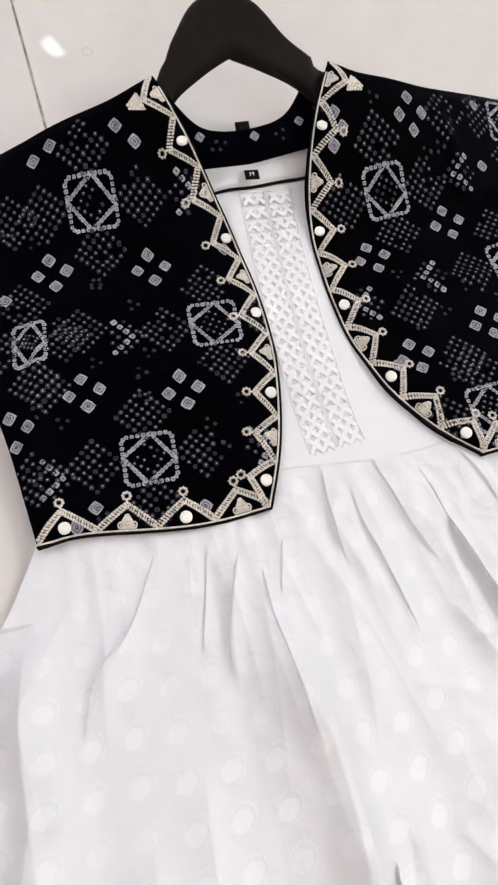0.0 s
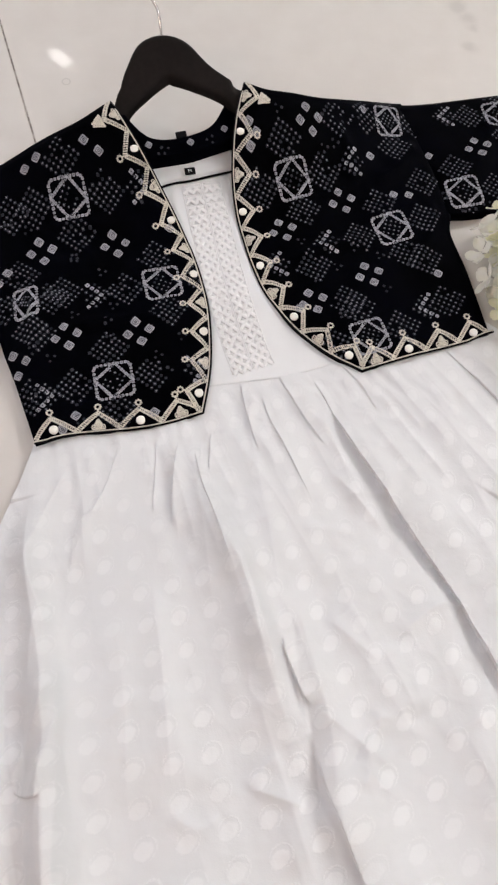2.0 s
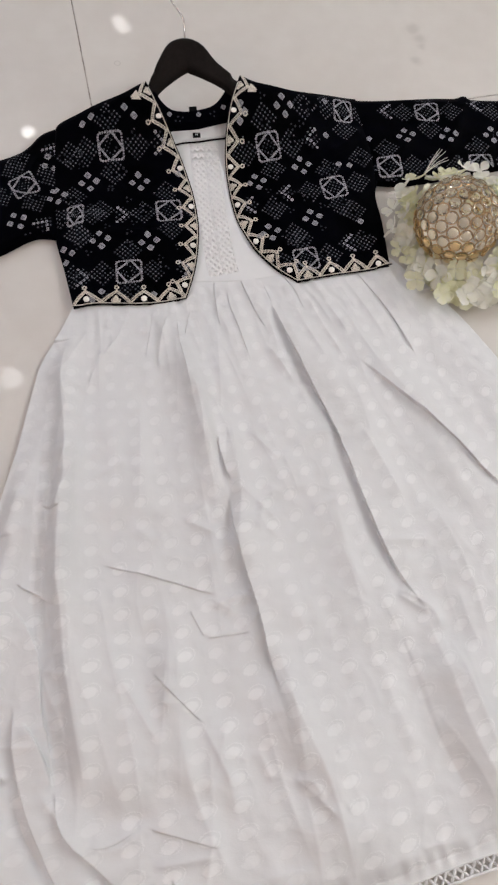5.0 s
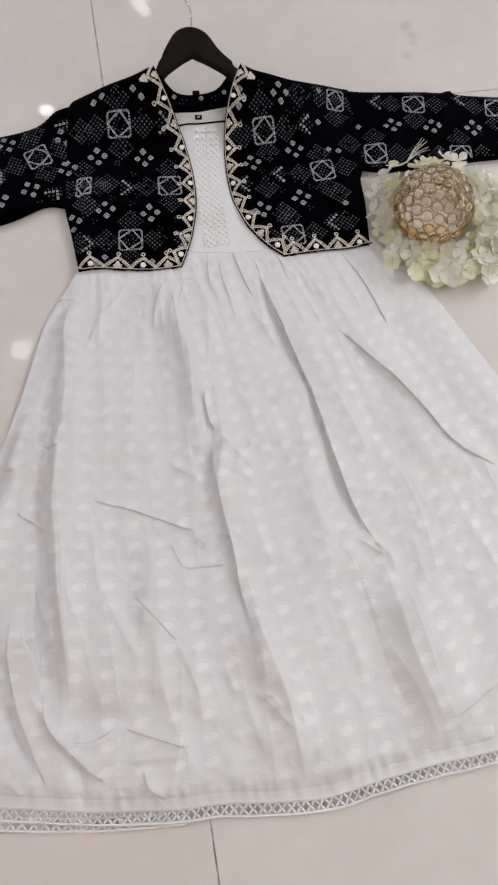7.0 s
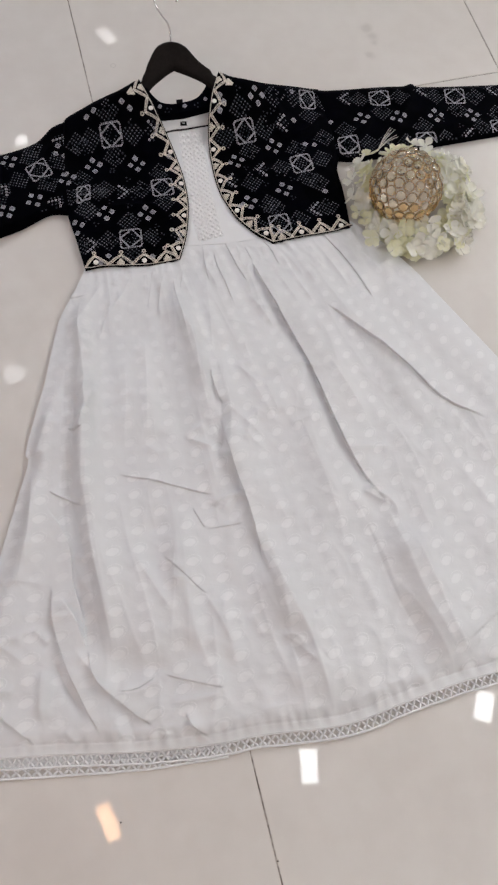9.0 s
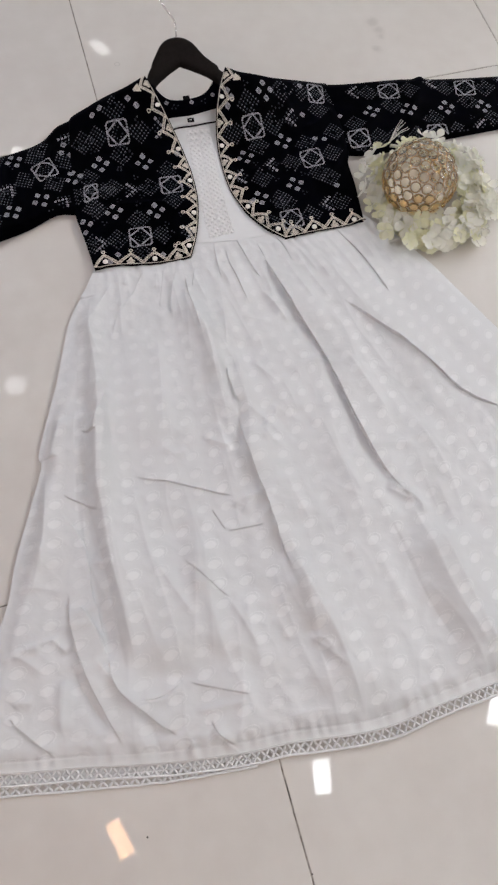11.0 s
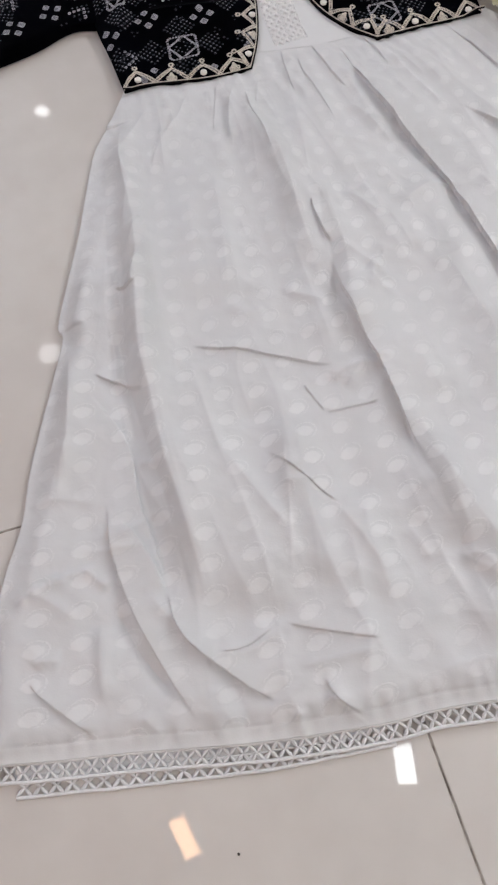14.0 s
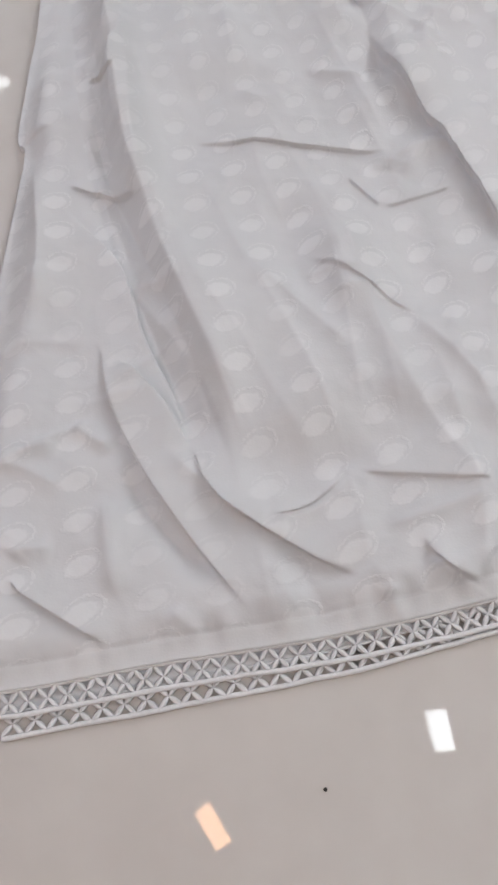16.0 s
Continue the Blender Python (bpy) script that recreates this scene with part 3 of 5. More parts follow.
fold([(0.041, -0.563), (0.043, -0.594), (0.048, -0.635)], 0.0060, 0.012, 0.008)
fold([(-0.016, -0.607), (-0.009, -0.600), (0.009, -0.600)], 0.0040, 0.008, 0.007)
fold([(0.216, -0.213), (0.240, -0.221), (0.261, -0.229)], 0.0050, 0.009, 0.007)
fold([(0.152, -0.229), (0.176, -0.241), (0.194, -0.231)], 0.0040, 0.009, 0.008)
fold([(0.027, -0.217), (0.047, -0.308), (0.068, -0.370), (0.095, -0.443), (0.109, -0.494), (0.122, -0.538), (0.133, -0.568)], -0.0140, 0.026, 0.022)
fold([(0.255, -0.068), (0.267, -0.163), (0.275, -0.250)], -0.0090, 0.022, 0.024)
fold([(0.324, -0.345), (0.348, -0.420), (0.372, -0.490), (0.402, -0.560)], -0.0070, 0.020, 0.022)
fold([(0.031, -0.133), (0.043, -0.209), (0.047, -0.279), (0.058, -0.326)], -0.0080, 0.016, 0.016)
fold([(0.347, 0.037), (0.395, -0.035), (0.432, -0.106)], -0.0080, 0.018, 0.018)
fold([(0.160, -0.616), (0.171, -0.641), (0.181, -0.659)], -0.0035, 0.016, 0.015)
fold([(0.049, -0.547), (0.079, -0.595), (0.112, -0.633)], -0.0060, 0.009, 0.010)
fold([(0.061, -0.096), (0.069, -0.173), (0.085, -0.246)], -0.0060, 0.018, 0.018)
fold([(0.045, -0.567), (0.048, -0.613), (0.051, -0.642)], 0.0040, 0.012, 0.014)
fold([(0.248, 0.117), (0.264, 0.071), (0.281, 0.024)], 0.0045, 0.012, 0.009)
fold([(0.262, 0.153), (0.282, 0.116)], 0.0030, 0.009, 0.008)
fold([(0.301, 0.061), (0.329, 0.023), (0.349, -0.004)], 0.0050, 0.010, 0.007)
fold([(0.188, 0.063), (0.201, -0.015), (0.220, -0.077), (0.242, -0.124)], 0.0070, 0.020, 0.026)
fold([(0.224, 0.117), (0.231, 0.067), (0.241, -0.002), (0.249, -0.078)], 0.0060, 0.018, 0.016)
fold([(0.101, 0.095), (0.093, 0.060), (0.086, 0.029), (0.070, -0.010), (0.061, -0.049)], 0.0042, 0.009, 0.010)
fold([(0.055, 0.069), (0.040, 0.032), (0.027, -0.011)], 0.0060, 0.012, 0.012)
fold([(0.206, 0.138), (0.210, 0.107)], 0.0040, 0.006, 0.006)
fold([(0.191, 0.132), (0.193, 0.097)], 0.0040, 0.006, 0.006)
fold([(0.230, 0.143), (0.241, 0.111)], 0.0040, 0.006, 0.006)
fold([(0.124, 0.092), (0.127, 0.054)], 0.0040, 0.007, 0.007)
fold([(0.179, 0.092), (0.181, 0.053)], 0.0040, 0.007, 0.007)
fold([(0.078, 0.092), (0.073, 0.059)], 0.0040, 0.007, 0.007)
fold([(0.321, 0.164), (0.346, 0.121)], 0.0040, 0.007, 0.007)
fold([(0.362, 0.153), (0.397, 0.100)], 0.0050, 0.009, 0.007)
fold([(0.402, 0.170), (0.427, 0.132)], 0.0050, 0.009, 0.007)
fold([(0.290, 0.153), (0.310, 0.111)], 0.0040, 0.008, 0.006)
fold([(0.303, -0.177), (0.314, -0.194), (0.306, -0.219)], 0.0030, 0.008, 0.007)

fold([(0.097, -0.359), (0.110, -0.412), (0.139, -0.463), (0.165, -0.521), (0.191, -0.563)], 0.0100, 0.046, 0.036)
fold([(0.174, 0.080), (0.183, 0.034), (0.198, -0.013), (0.208, -0.057)], 0.0050, 0.014, 0.011)
fold([(0.220, 0.134), (0.232, 0.076)], 0.0032, 0.008, 0.006)
fold([(0.286, 0.154), (0.311, 0.116), (0.337, 0.076)], 0.0030, 0.009, 0.007)
fold([(0.282, -0.076), (0.331, -0.120)], 0.0035, 0.007, 0.006)
fold([(0.272, -0.155), (0.300, -0.176), (0.338, -0.205)], 0.0040, 0.008, 0.006)
fold([(0.487, -0.283), (0.530, -0.305)], 0.0040, 0.006, 0.005)
fold([(-0.018, -0.536), (0.010, -0.522), (0.032, -0.515)], 0.0026, 0.006, 0.005)

# soft pleats that run out of the waist seam
pleat = random.Random(23)
seam = curve([(0.05, 0.13), (0.11, 0.146), (0.19, 0.164), (0.26, 0.175), (0.33, 0.197), (0.45, 0.228)], 21)
for i, c_ in enumerate(seam):
    out_ = (c_ - APEX) / np.linalg.norm(c_ - APEX)
    side_ = np.array([-out_[1], out_[0]])
    long_ = pleat.uniform(0.07, 0.17)
    start_, bend_ = c_ + out_ * pleat.uniform(0.004, 0.02), side_ * pleat.uniform(-0.006, 0.006)
    wide_ = pleat.uniform(0.006, 0.011)
    fold([start_, start_ + 0.5 * long_ * out_ + bend_, start_ + long_ * out_], pleat.uniform(0.0028, 0.0050), wide_, wide_ * pleat.uniform(0.75, 1.2))

# slack and crumple of the cloth, along and across its run
crumple = random.Random(11)
for i in range(120):
    a_, r_ = crumple.uniform(-0.02, 0.62), crumple.uniform(0.85, 1.62)
    c_ = APEX + r_ * np.array([math.sin(a_), -math.cos(a_)])
    across = crumple.random() < 0.35
    turn_ = a_ + (crumple.uniform(0.7, 2.2) if across else crumple.uniform(-0.22, 0.22))
    long_ = crumple.uniform(0.012, 0.035) if across else crumple.uniform(0.03, 0.11)
    d_ = long_ * np.array([math.sin(turn_), -math.cos(turn_)])
    bend = 0.12 * long_ * crumple.uniform(-1, 1) * np.array([math.cos(turn_), math.sin(turn_)])
    wide_ = crumple.uniform(0.005, 0.010) if across else crumple.uniform(0.008, 0.022)
    fold([c_ - d_, c_ + bend, c_ + d_], wide_ * crumple.uniform(0.16, 0.34), wide_, wide_ * crumple.uniform(0.75, 1.2))
flat_hem = np.where(down < 0.12, 1.0, step(0.0, 0.030, gap))
sz += 0.0012 * grow * (1 - np.abs(waves(sx + 0.02 * waves(sx, sy, 9, 2.0), sy, 17, 6.1)) * 2.2)
sz += 0.0008 * grow * (1 - np.abs(waves(sx + 0.02 * waves(sx, sy, 12, 5.0), 0.7 * sy, 33, 9.3)) * 2.2)
lid = 0.0118 + 0.04 * step(0.065, 0.25, down)
sz = 0.0060 + (sz - 0.0060) * (0.42 + 0.58 * step(0.03, 0.24, down))
sz = np.minimum(0.004 + (np.maximum(sz, 0.0055) - 0.004) * (0.3 + 0.7 * flat_hem), lid)
hem_gap = np.cumsum(np.r_[np.zeros((1, 640)), np.linalg.norm(np.diff(skirt_grid, axis=0), axis=2)[::-1]], 0)[::-1]
sz -= 0.0006 * np.exp(-(((hem_gap - 0.0140) / 0.0014) ** 2))
sz += 0.0034 * np.exp(-(((hem_gap - 0.014) / 0.012) ** 2)) * waves(ang * 1.4, rad * 0.12, 95, 4.4)
meet = 1 - step(0.0, 0.06, down)
ruck = np.sin(ang * 330 + 7.0 * waves(sx, sy, 22, 1.9)) * (0.45 + 1.0 * waves(sx, sy, 30, 7.7))
sz = sz * (1 - meet) + meet * (yoke_height(sx, sy) - 0.0022 + 0.0050 * step(0.0, 0.05, down))
sz += 0.0017 * ruck * np.exp(-((down / 0.10) ** 2)) * step(0.018, 0.05, down)
# creases and hollows that stand over the gathers
fold([(0.237, 0.144), (0.247, 0.112), (0.261, 0.078), (0.282, 0.024)], 0.0038, 0.018, 0.008)
fold([(0.217, 0.159), (0.225, 0.114), (0.234, 0.076)], 0.0038, 0.018, 0.008)
fold([(0.253, 0.170), (0.268, 0.140), (0.281, 0.114), (0.301, 0.081)], 0.0038, 0.018, 0.008)
fold([(0.317, 0.180), (0.339, 0.153), (0.354, 0.120)], 0.0038, 0.018, 0.008)
fold([(0.101, 0.093), (0.093, 0.056), (0.084, 0.029), (0.067, 0.006), (0.061, -0.036)], 0.0038, 0.018, 0.008)
fold([(0.135, 0.096), (0.136, 0.067), (0.134, 0.016)], 0.0036, 0.014, 0.006)
fold([(0.157, 0.093), (0.152, 0.036), (0.153, 0.002)], 0.0038, 0.018, 0.008)
fold([(0.171, 0.089), (0.180, 0.046), (0.191, 0.011), (0.205, -0.038)], 0.0038, 0.018, 0.008)
fold([(0.188, 0.102), (0.187, 0.056)], 0.0036, 0.012, 0.005)
fold([(0.044, -0.056), (0.053, -0.159), (0.060, -0.251), (0.075, -0.343), (0.098, -0.419), (0.121, -0.488), (0.147, -0.567)], 0.0078, 0.019, 0.019)
fold([(0.009, -0.060), (0.019, -0.163), (0.027, -0.255), (0.042, -0.347), (0.067, -0.422), (0.091, -0.491), (0.117, -0.570)], -0.0052, 0.019, 0.019)
fold([(0.521, -0.296), (0.552, -0.382), (0.573, -0.437), (0.601, -0.489), (0.623, -0.525)], 0.0088, 0.022, 0.022)
fold([(0.481, -0.300), (0.513, -0.386), (0.534, -0.440), (0.563, -0.492), (0.586, -0.528)], -0.0060, 0.022, 0.022)
skirt_uv = np.dstack([ang * 1.35, rad])
skirt, _ = slab("skirt", skirt_grid + lapped * step(0.004, 0.03, gap)[..., None], sz, 0.0012, (DOBBY, COTTON), dress, "", skirt_uv, False)
to_hem = (np.cumsum(np.r_[np.zeros((1, 640)), np.linalg.norm(np.diff(skirt_grid, axis=0), axis=2)][::-1], 0)[::-1])[1:, 1:]
plain_rows = (to_hem < 0.0135).astype(int).ravel()
ids = np.zeros(len(skirt.data.polygons), int)
ids[: len(plain_rows)] = plain_rows
skirt.data.polygons.foreach_set("material_index", ids)

# yoke between the jacket's fronts
yoke_grid = coons(
    [(0.115, 0.383), (0.147, 0.396), (0.17, 0.402), (0.215, 0.415), (0.24, 0.424)],
    [(0.152, 0.143), (0.20, 0.154), (0.27, 0.164), (0.34, 0.186)],
    [(0.115, 0.383), (0.14, 0.30), (0.150, 0.22), (0.152, 0.143)],
    [(0.24, 0.424), (0.245, 0.34), (0.28, 0.26), (0.34, 0.186)], 60, 100)
yx, yy = yoke_grid[..., 0], yoke_grid[..., 1]


yoke, yoke_tree = slab("yoke", yoke_grid, yoke_height(yx, yy), 0.003, COTTON, dress)
top_line = curve([(0.115, 0.383), (0.147, 0.396), (0.17, 0.402), (0.215, 0.415), (0.24, 0.424)], 40)
v, f = tube(np.c_[top_line, yoke_height(top_line[:, 0], top_line[:, 1]) + 0.001], 0.0014)
link_mesh("neck_piping", v, f, PIPING, dress, "black neckline piping")
band_grid = coons(
    [(0.115, 0.412), (0.135, 0.416), (0.17, 0.423), (0.215, 0.438), (0.24, 0.448)],
    [(0.118, 0.386), (0.147, 0.398), (0.17, 0.404), (0.215, 0.417), (0.238, 0.424)],
    [(0.115, 0.412), (0.118, 0.386)], [(0.24, 0.448), (0.238, 0.424)], 40, 10)
band_z = 0.019 + 0.35 * (rise(band_grid[..., 0], band_grid[..., 1]) - 0.012)
neck_band, _ = slab("neck_band", band_grid, band_z - 0.004, 0.003, COTTON, dress)
tag_c = np.array([0.1690, 0.4052])
tag = part("size_tag", bmesh.new(), PIPING, dress, "black woven size tag", False)
bm = bmesh.new()
bmesh.ops.create_cube(bm, size=1, matrix=Matrix.Diagonal((0.0118, 0.0100, 0.0010, 1)))
bmesh.ops.bevel(bm, geom=bm.edges[:], offset=0.0003, segments=1, affect="EDGES")
bm.to_mesh(tag.data)
bm.free()
tag.matrix_basis = pose(tag_c[0], tag_c[1], 0.0335, 0, 0, 9)
letter = bpy.data.curves.new("letter", "FONT")
letter.body, letter.size, letter.align_x, letter.align_y, letter.extrude = "M", 0.0055, "CENTER", "CENTER", 0.0001
letter.materials.append(THREAD)
mark = new("letter", letter)
mark.parent = tag
mark.matrix_basis = pose(0, 0, 0.0008)


# cutwork cell: four raised petals that meet in a cross
def cutwork_cell(w, h, half=0.0024, tall=0.0015, even=False):
    heap = Heap()
    for sx_, sy_ in ((1, 1), (1, -1), (-1, 1), (-1, -1)):
        a, b = np.array([0.0, 0.0]), np.array([sx_ * w / 2, sy_ * h / 2])
        d = (b - a) / np.linalg.norm(b - a)
        n = np.array([-d[1], d[0]])
        ring = []
        for t, r in ((0.02, 0.25), (0.25, 0.85), (0.5, 1.0), (0.75, 0.85), (0.98, 0.35)):
            c = a + t * (b - a)
            r = 1.0 if even else r
            rr = half * r
            ring.append([(*(c - rr * n), 0), (*(c - 0.5 * rr * n), tall * r), (*(c + 0.5 * rr * n), tall * r), (*(c + rr * n), 0)])
        v = [p for row in ring for p in row]
        f = []
        for i in range(4):
            for j in range(3):
                f.append((i * 4 + j, i * 4 + j + 1, i * 4 + 5 + j, i * 4 + 4 + j))
            f.append((i * 4 + 3, i * 4, i * 4 + 4, i * 4 + 7))
        heap.add(v, f)
    me = bpy.data.meshes.new("cutwork_cell")
    me.from_pydata(heap.v, [], heap.f)
    me.materials.append(THREAD)
    me.polygons.foreach_set("use_smooth", [True] * len(me.polygons))
    return me


CELL = 0.0165
cell_mesh = cutwork_cell(CELL, 0.0135, 0.0021, 0.0014)
stitch_mesh = cutwork_cell(CELL, 0.0135, 0.0037, 0.0006, True)


def lace(name, line, z, n, label):
    """A cutwork border hanging below a line: two cords and a row of petal crosses."""
    p = curve(line, n + 1)
    fine = curve(line, 240)
    d = np.gradient(fine, axis=0)
    d /= np.linalg.norm(d, axis=1)[:, None]
    out = np.c_[d[:, 1], -d[:, 0]]
    ob = thing(name, label, "lace")
    ob.parent = dress
    if "category" in ob:
        del ob["category"]
    wob = np.array([noise.noise((a * 26, b * 26, z * 90)) for a, b in fine])
    wob2 = np.array([noise.noise((a * 70, b * 70, 5 + z * 90)) for a, b in fine])
    for cname, off, r in (("upper_cord", 0.0005, 0.0011), ("lower_cord", 0.0148, 0.0017)):
        q = np.c_[fine + out * (off + (0.0012 * wob + 0.0004 * wob2 if off > 0.01 else 0 * wob))[:, None], np.full(240, z) + 0.0006 * wob]
        v, f = tube(q, r, 7)
        link_mesh(cname, v, f, THREAD, ob)
    for i in range(n):
        c, t = (p[i] + p[i + 1]) / 2, p[i + 1] - p[i]
        a = math.atan2(t[1], t[0])
        o = np.array([math.sin(a), -math.cos(a)])
        c = c + o * 0.0076
        share("lace_cell", cell_mesh, pose(c[0], c[1], z - 0.0004 + random.uniform(0, 0.0005), random.uniform(-4, 4), random.uniform(-4, 4), math.degrees(a) + random.uniform(-3, 3)) @ Matrix.Diagonal((np.linalg.norm(t) / CELL, 1, 1, 1)), ob)
    return ob


back_grid_ = coons([(-0.045, -0.66), (0.07, -0.655), (0.184, -0.645), (0.25, -0.636), (0.30, -0.63)], [(-0.028, -0.697), (0.07, -0.6885), (0.184, -0.676), (0.25, -0.6645), (0.30, -0.656)],
    [(-0.045, -0.66), (-0.028, -0.697)], [(0.30, -0.63), (0.30, -0.656)], 60, 8)
slab("back_layer", back_grid_, 0.0022 + 0.0004 * waves(back_grid_[..., 0], back_grid_[..., 1], 60, 3.0), 0.0006, COTTON, dress, "", None, False)
back_line = [(-0.026, -0.6965), (0.07, -0.688), (0.184, -0.6755), (0.25, -0.664), (0.30, -0.655)]
lace("front_lace", HEM, 0.0044, 92, "white cutwork lace hem border")
lace("back_lace", back_line, 0.0022, 24, "white cutwork lace of the back layer")

# stitched lattice down the yoke
lattice = new("yoke_embroidery")
lattice.parent = dress
tagged(lattice, "white openwork lattice embroidery")
axis_line = curve([(0.181, 0.400), (0.184, 0.383), (0.1915, 0.346), (0.205, 0.275), (0.2215, 0.208), (0.2325, 0.172)], 21)
BAND = 0.0094
for i in range(20):
    c, t = (axis_line[i] + axis_line[i + 1]) / 2, axis_line[i + 1] - axis_line[i]
    a = math.atan2(t[1], t[0]) + math.pi / 2
    for k in (-1.68, -0.68, 0.68, 1.68):
        p = c + np.array([math.cos(a), math.sin(a)]) * k * BAND
        hit = yoke_tree.ray_cast((p[0], p[1], 1), (0, 0, -1))[0]
        if hit:
            share("lattice_cell", stitch_mesh, Matrix.Translation(hit + Vector((0, 0, 0.0001))) @ pose(0, 0, 0, 0, 0, math.degrees(a) + random.uniform(-3, 3)) @ Matrix.Diagonal((BAND / CELL, np.linalg.norm(t) / 0.0135, random.uniform(0.8, 1.1), 1)), lattice)
    for k in (-1.18, 1.18):
        bar = []
        for e in (-1.0, -0.5, 0.0, 0.5, 1.0):
            p = axis_line[i] + np.array([math.cos(a), math.sin(a)]) * (k + e) * BAND
            hit = yoke_tree.ray_cast((p[0], p[1], 1), (0, 0, -1))[0]
            if hit:
                bar.append((p[0], p[1], hit.z))
        if len(bar) > 2:
            v, f = tube(bar, 0.0006, 5)
            link_mesh("bar_stitch", v, f, THREAD, lattice)
for k in (-2.30, -0.10, 0.10, 2.30):
    rail = []
    for i in range(21):
        t = axis_line[min(i + 1, 20)] - axis_line[max(i - 1, 0)]
        p = axis_line[i] + np.array([-t[1], t[0]]) / np.linalg.norm(t) * -k * BAND
        hit = yoke_tree.ray_cast((p[0], p[1], 1), (0, 0, -1))[0]
        if hit:
            rail.append((p[0], p[1], hit.z + 0.0004))
    v, f = tube(rail, 0.0006, 5)
    link_mesh("rail_stitch", v, f, THREAD, lattice)


# ---- hanger ----
hanger = thing("clothes_hanger", "black wooden clothes hanger with a steel hook, inside the jacket", "hanger")
hang_grid = coons(
    [(0.0, 0.385), (0.05, 0.412), (0.076, 0.440), (0.090, 0.474), (0.103, 0.498), (0.117, 0.515), (0.1407, 0.5216), (0.166, 0.517), (0.192, 0.4995), (0.220, 0.487), (0.245, 0.476), (0.30, 0.466), (0.36, 0.475)],
    [(0.01, 0.365), (0.06, 0.395), (0.088, 0.432), (0.102, 0.4605), (0.124, 0.477), (0.1455, 0.4885), (0.150, 0.4885), (0.176, 0.483), (0.206, 0.474), (0.25, 0.452), (0.355, 0.45)],
    [(0.0, 0.385), (0.01, 0.365)], [(0.36, 0.475), (0.355, 0.45)], 120, 14)
hx, hy = hang_grid[..., 0], hang_grid[..., 1]
hz = 0.0835 + 0.88 * (hy - 0.4888)
hz = np.minimum(hz, rise(hx, hy) - 0.004 + 0.06 * (1 - step(0.050, 0.062, np.abs(hx - 0.1565))))
hgap = edge_gap(hang_grid)
hz += 0.0035 * np.sqrt(np.clip(1 - (1 - np.minimum(hgap, 0.004) / 0.004) ** 2, 0, 1)) - 0.0035
slab("hanger_body", hang_grid, hz, hz - 0.007, WOOD, hanger)
hook = curve([(0.1403, 0.5195, 0.1065), (0.140, 0.524, 0.1155), (0.136, 0.538, 0.130), (0.117, 0.557, 0.143), (0.108, 0.578, 0.153), (0.114, 0.600, 0.163), (0.136, 0.604, 0.165), (0.151, 0.588, 0.158), (0.148, 0.571, 0.150)], 60)
v, f = tube(hook, 0.0014, 8)
link_mesh("hook", v, f, STEEL, hanger, "bright steel wire hook")

# ---- jacket ----
jacket = thing("jacket", "cropped black printed jacket with cream zigzag embroidery, laid over the dress", "jacket")


WRINKLES = (
    ([(0.01, 0.334), (0.06, 0.336), (0.12, 0.346)], 0.0045), ([(0.025, 0.326), (0.058, 0.308), (0.076, 0.283)], 0.0055),
    ([(0.03, 0.212), (0.09, 0.222), (0.155, 0.230)], 0.0045), ([(0.00, 0.265), (0.012, 0.215), (0.010, 0.160)], 0.0060),
    ([(0.265, 0.296), (0.32, 0.316), (0.375, 0.330)], 0.0050), ([(0.32, 0.470), (0.345, 0.440), (0.352, 0.395)], 0.0055),
    ([(0.37, 0.40), (0.405, 0.425), (0.43, 0.47)], 0.0060), ([(0.44, 0.38), (0.43, 0.33), (0.40, 0.29)], 0.0045),
    ([(-0.05, 0.22), (-0.075, 0.275), (-0.07, 0.35)], 0.0060), ([(0.47, 0.40), (0.51, 0.45), (0.53, 0.52)], 0.0045),
    ([(0.60, 0.555), (0.585, 0.49), (0.56, 0.42)], 0.0050), ([(-0.11, 0.20), (-0.14, 0.25), (-0.15, 0.32)], 0.0045),
)


def jacket_height(grid, lift=0.0):
    x, y = grid[..., 0], grid[..., 1]
    g = edge_gap(grid)
    z = rise(x, y) + 0.006 + lift + 0.0040 * waves(x, y, 11, 7.0) + 0.0018 * waves(x, y, 34, 1.5)
    for points, height in WRINKLES:
        z = z + crease(x, y, points, height, 0.011, 0.008)[0] * step(0.004, 0.02, g)
    return z, g


def panel(name, top, bottom, left, right, nu, nv, lift=0.0, label="", low=0.008):
    g = coons(top, bottom, left, right, nu, nv)
    z, gp = jacket_height(g, lift)
    drop = np.exp(-((gp / 0.007) ** 2))
    return slab(name, g, z + drop * (rise(g[..., 0], g[..., 1]) + 0.0008 - z), low, BLACK, jacket, label)


LEFT_FRONT = [(0.086, 0.459), (0.101, 0.436), (0.118, 0.412), (0.137, 0.383), (0.155, 0.352), (0.171, 0.312), (0.182, 0.272), (0.188, 0.238), (0.190, 0.195), (0.188, 0.160), (0.1815, 0.121)]
LEFT_HEM = [(0.1815, 0.121), (0.147, 0.110), (0.115, 0.104), (0.053, 0.098), (0.023, 0.0885)]
RIGHT_FRONT = [(0.2285, 0.489), (0.219, 0.449), (0.2155, 0.420), (0.2155, 0.390), (0.2195, 0.359), (0.2255, 0.330), (0.233, 0.299), (0.245, 0.264), (0.259, 0.240), (0.275, 0.217), (0.297, 0.195), (0.317, 0.180), (0.341, 0.1665)]
RIGHT_HEM = [(0.341, 0.1665), (0.392, 0.183), (0.433, 0.194), (0.480, 0.208)]

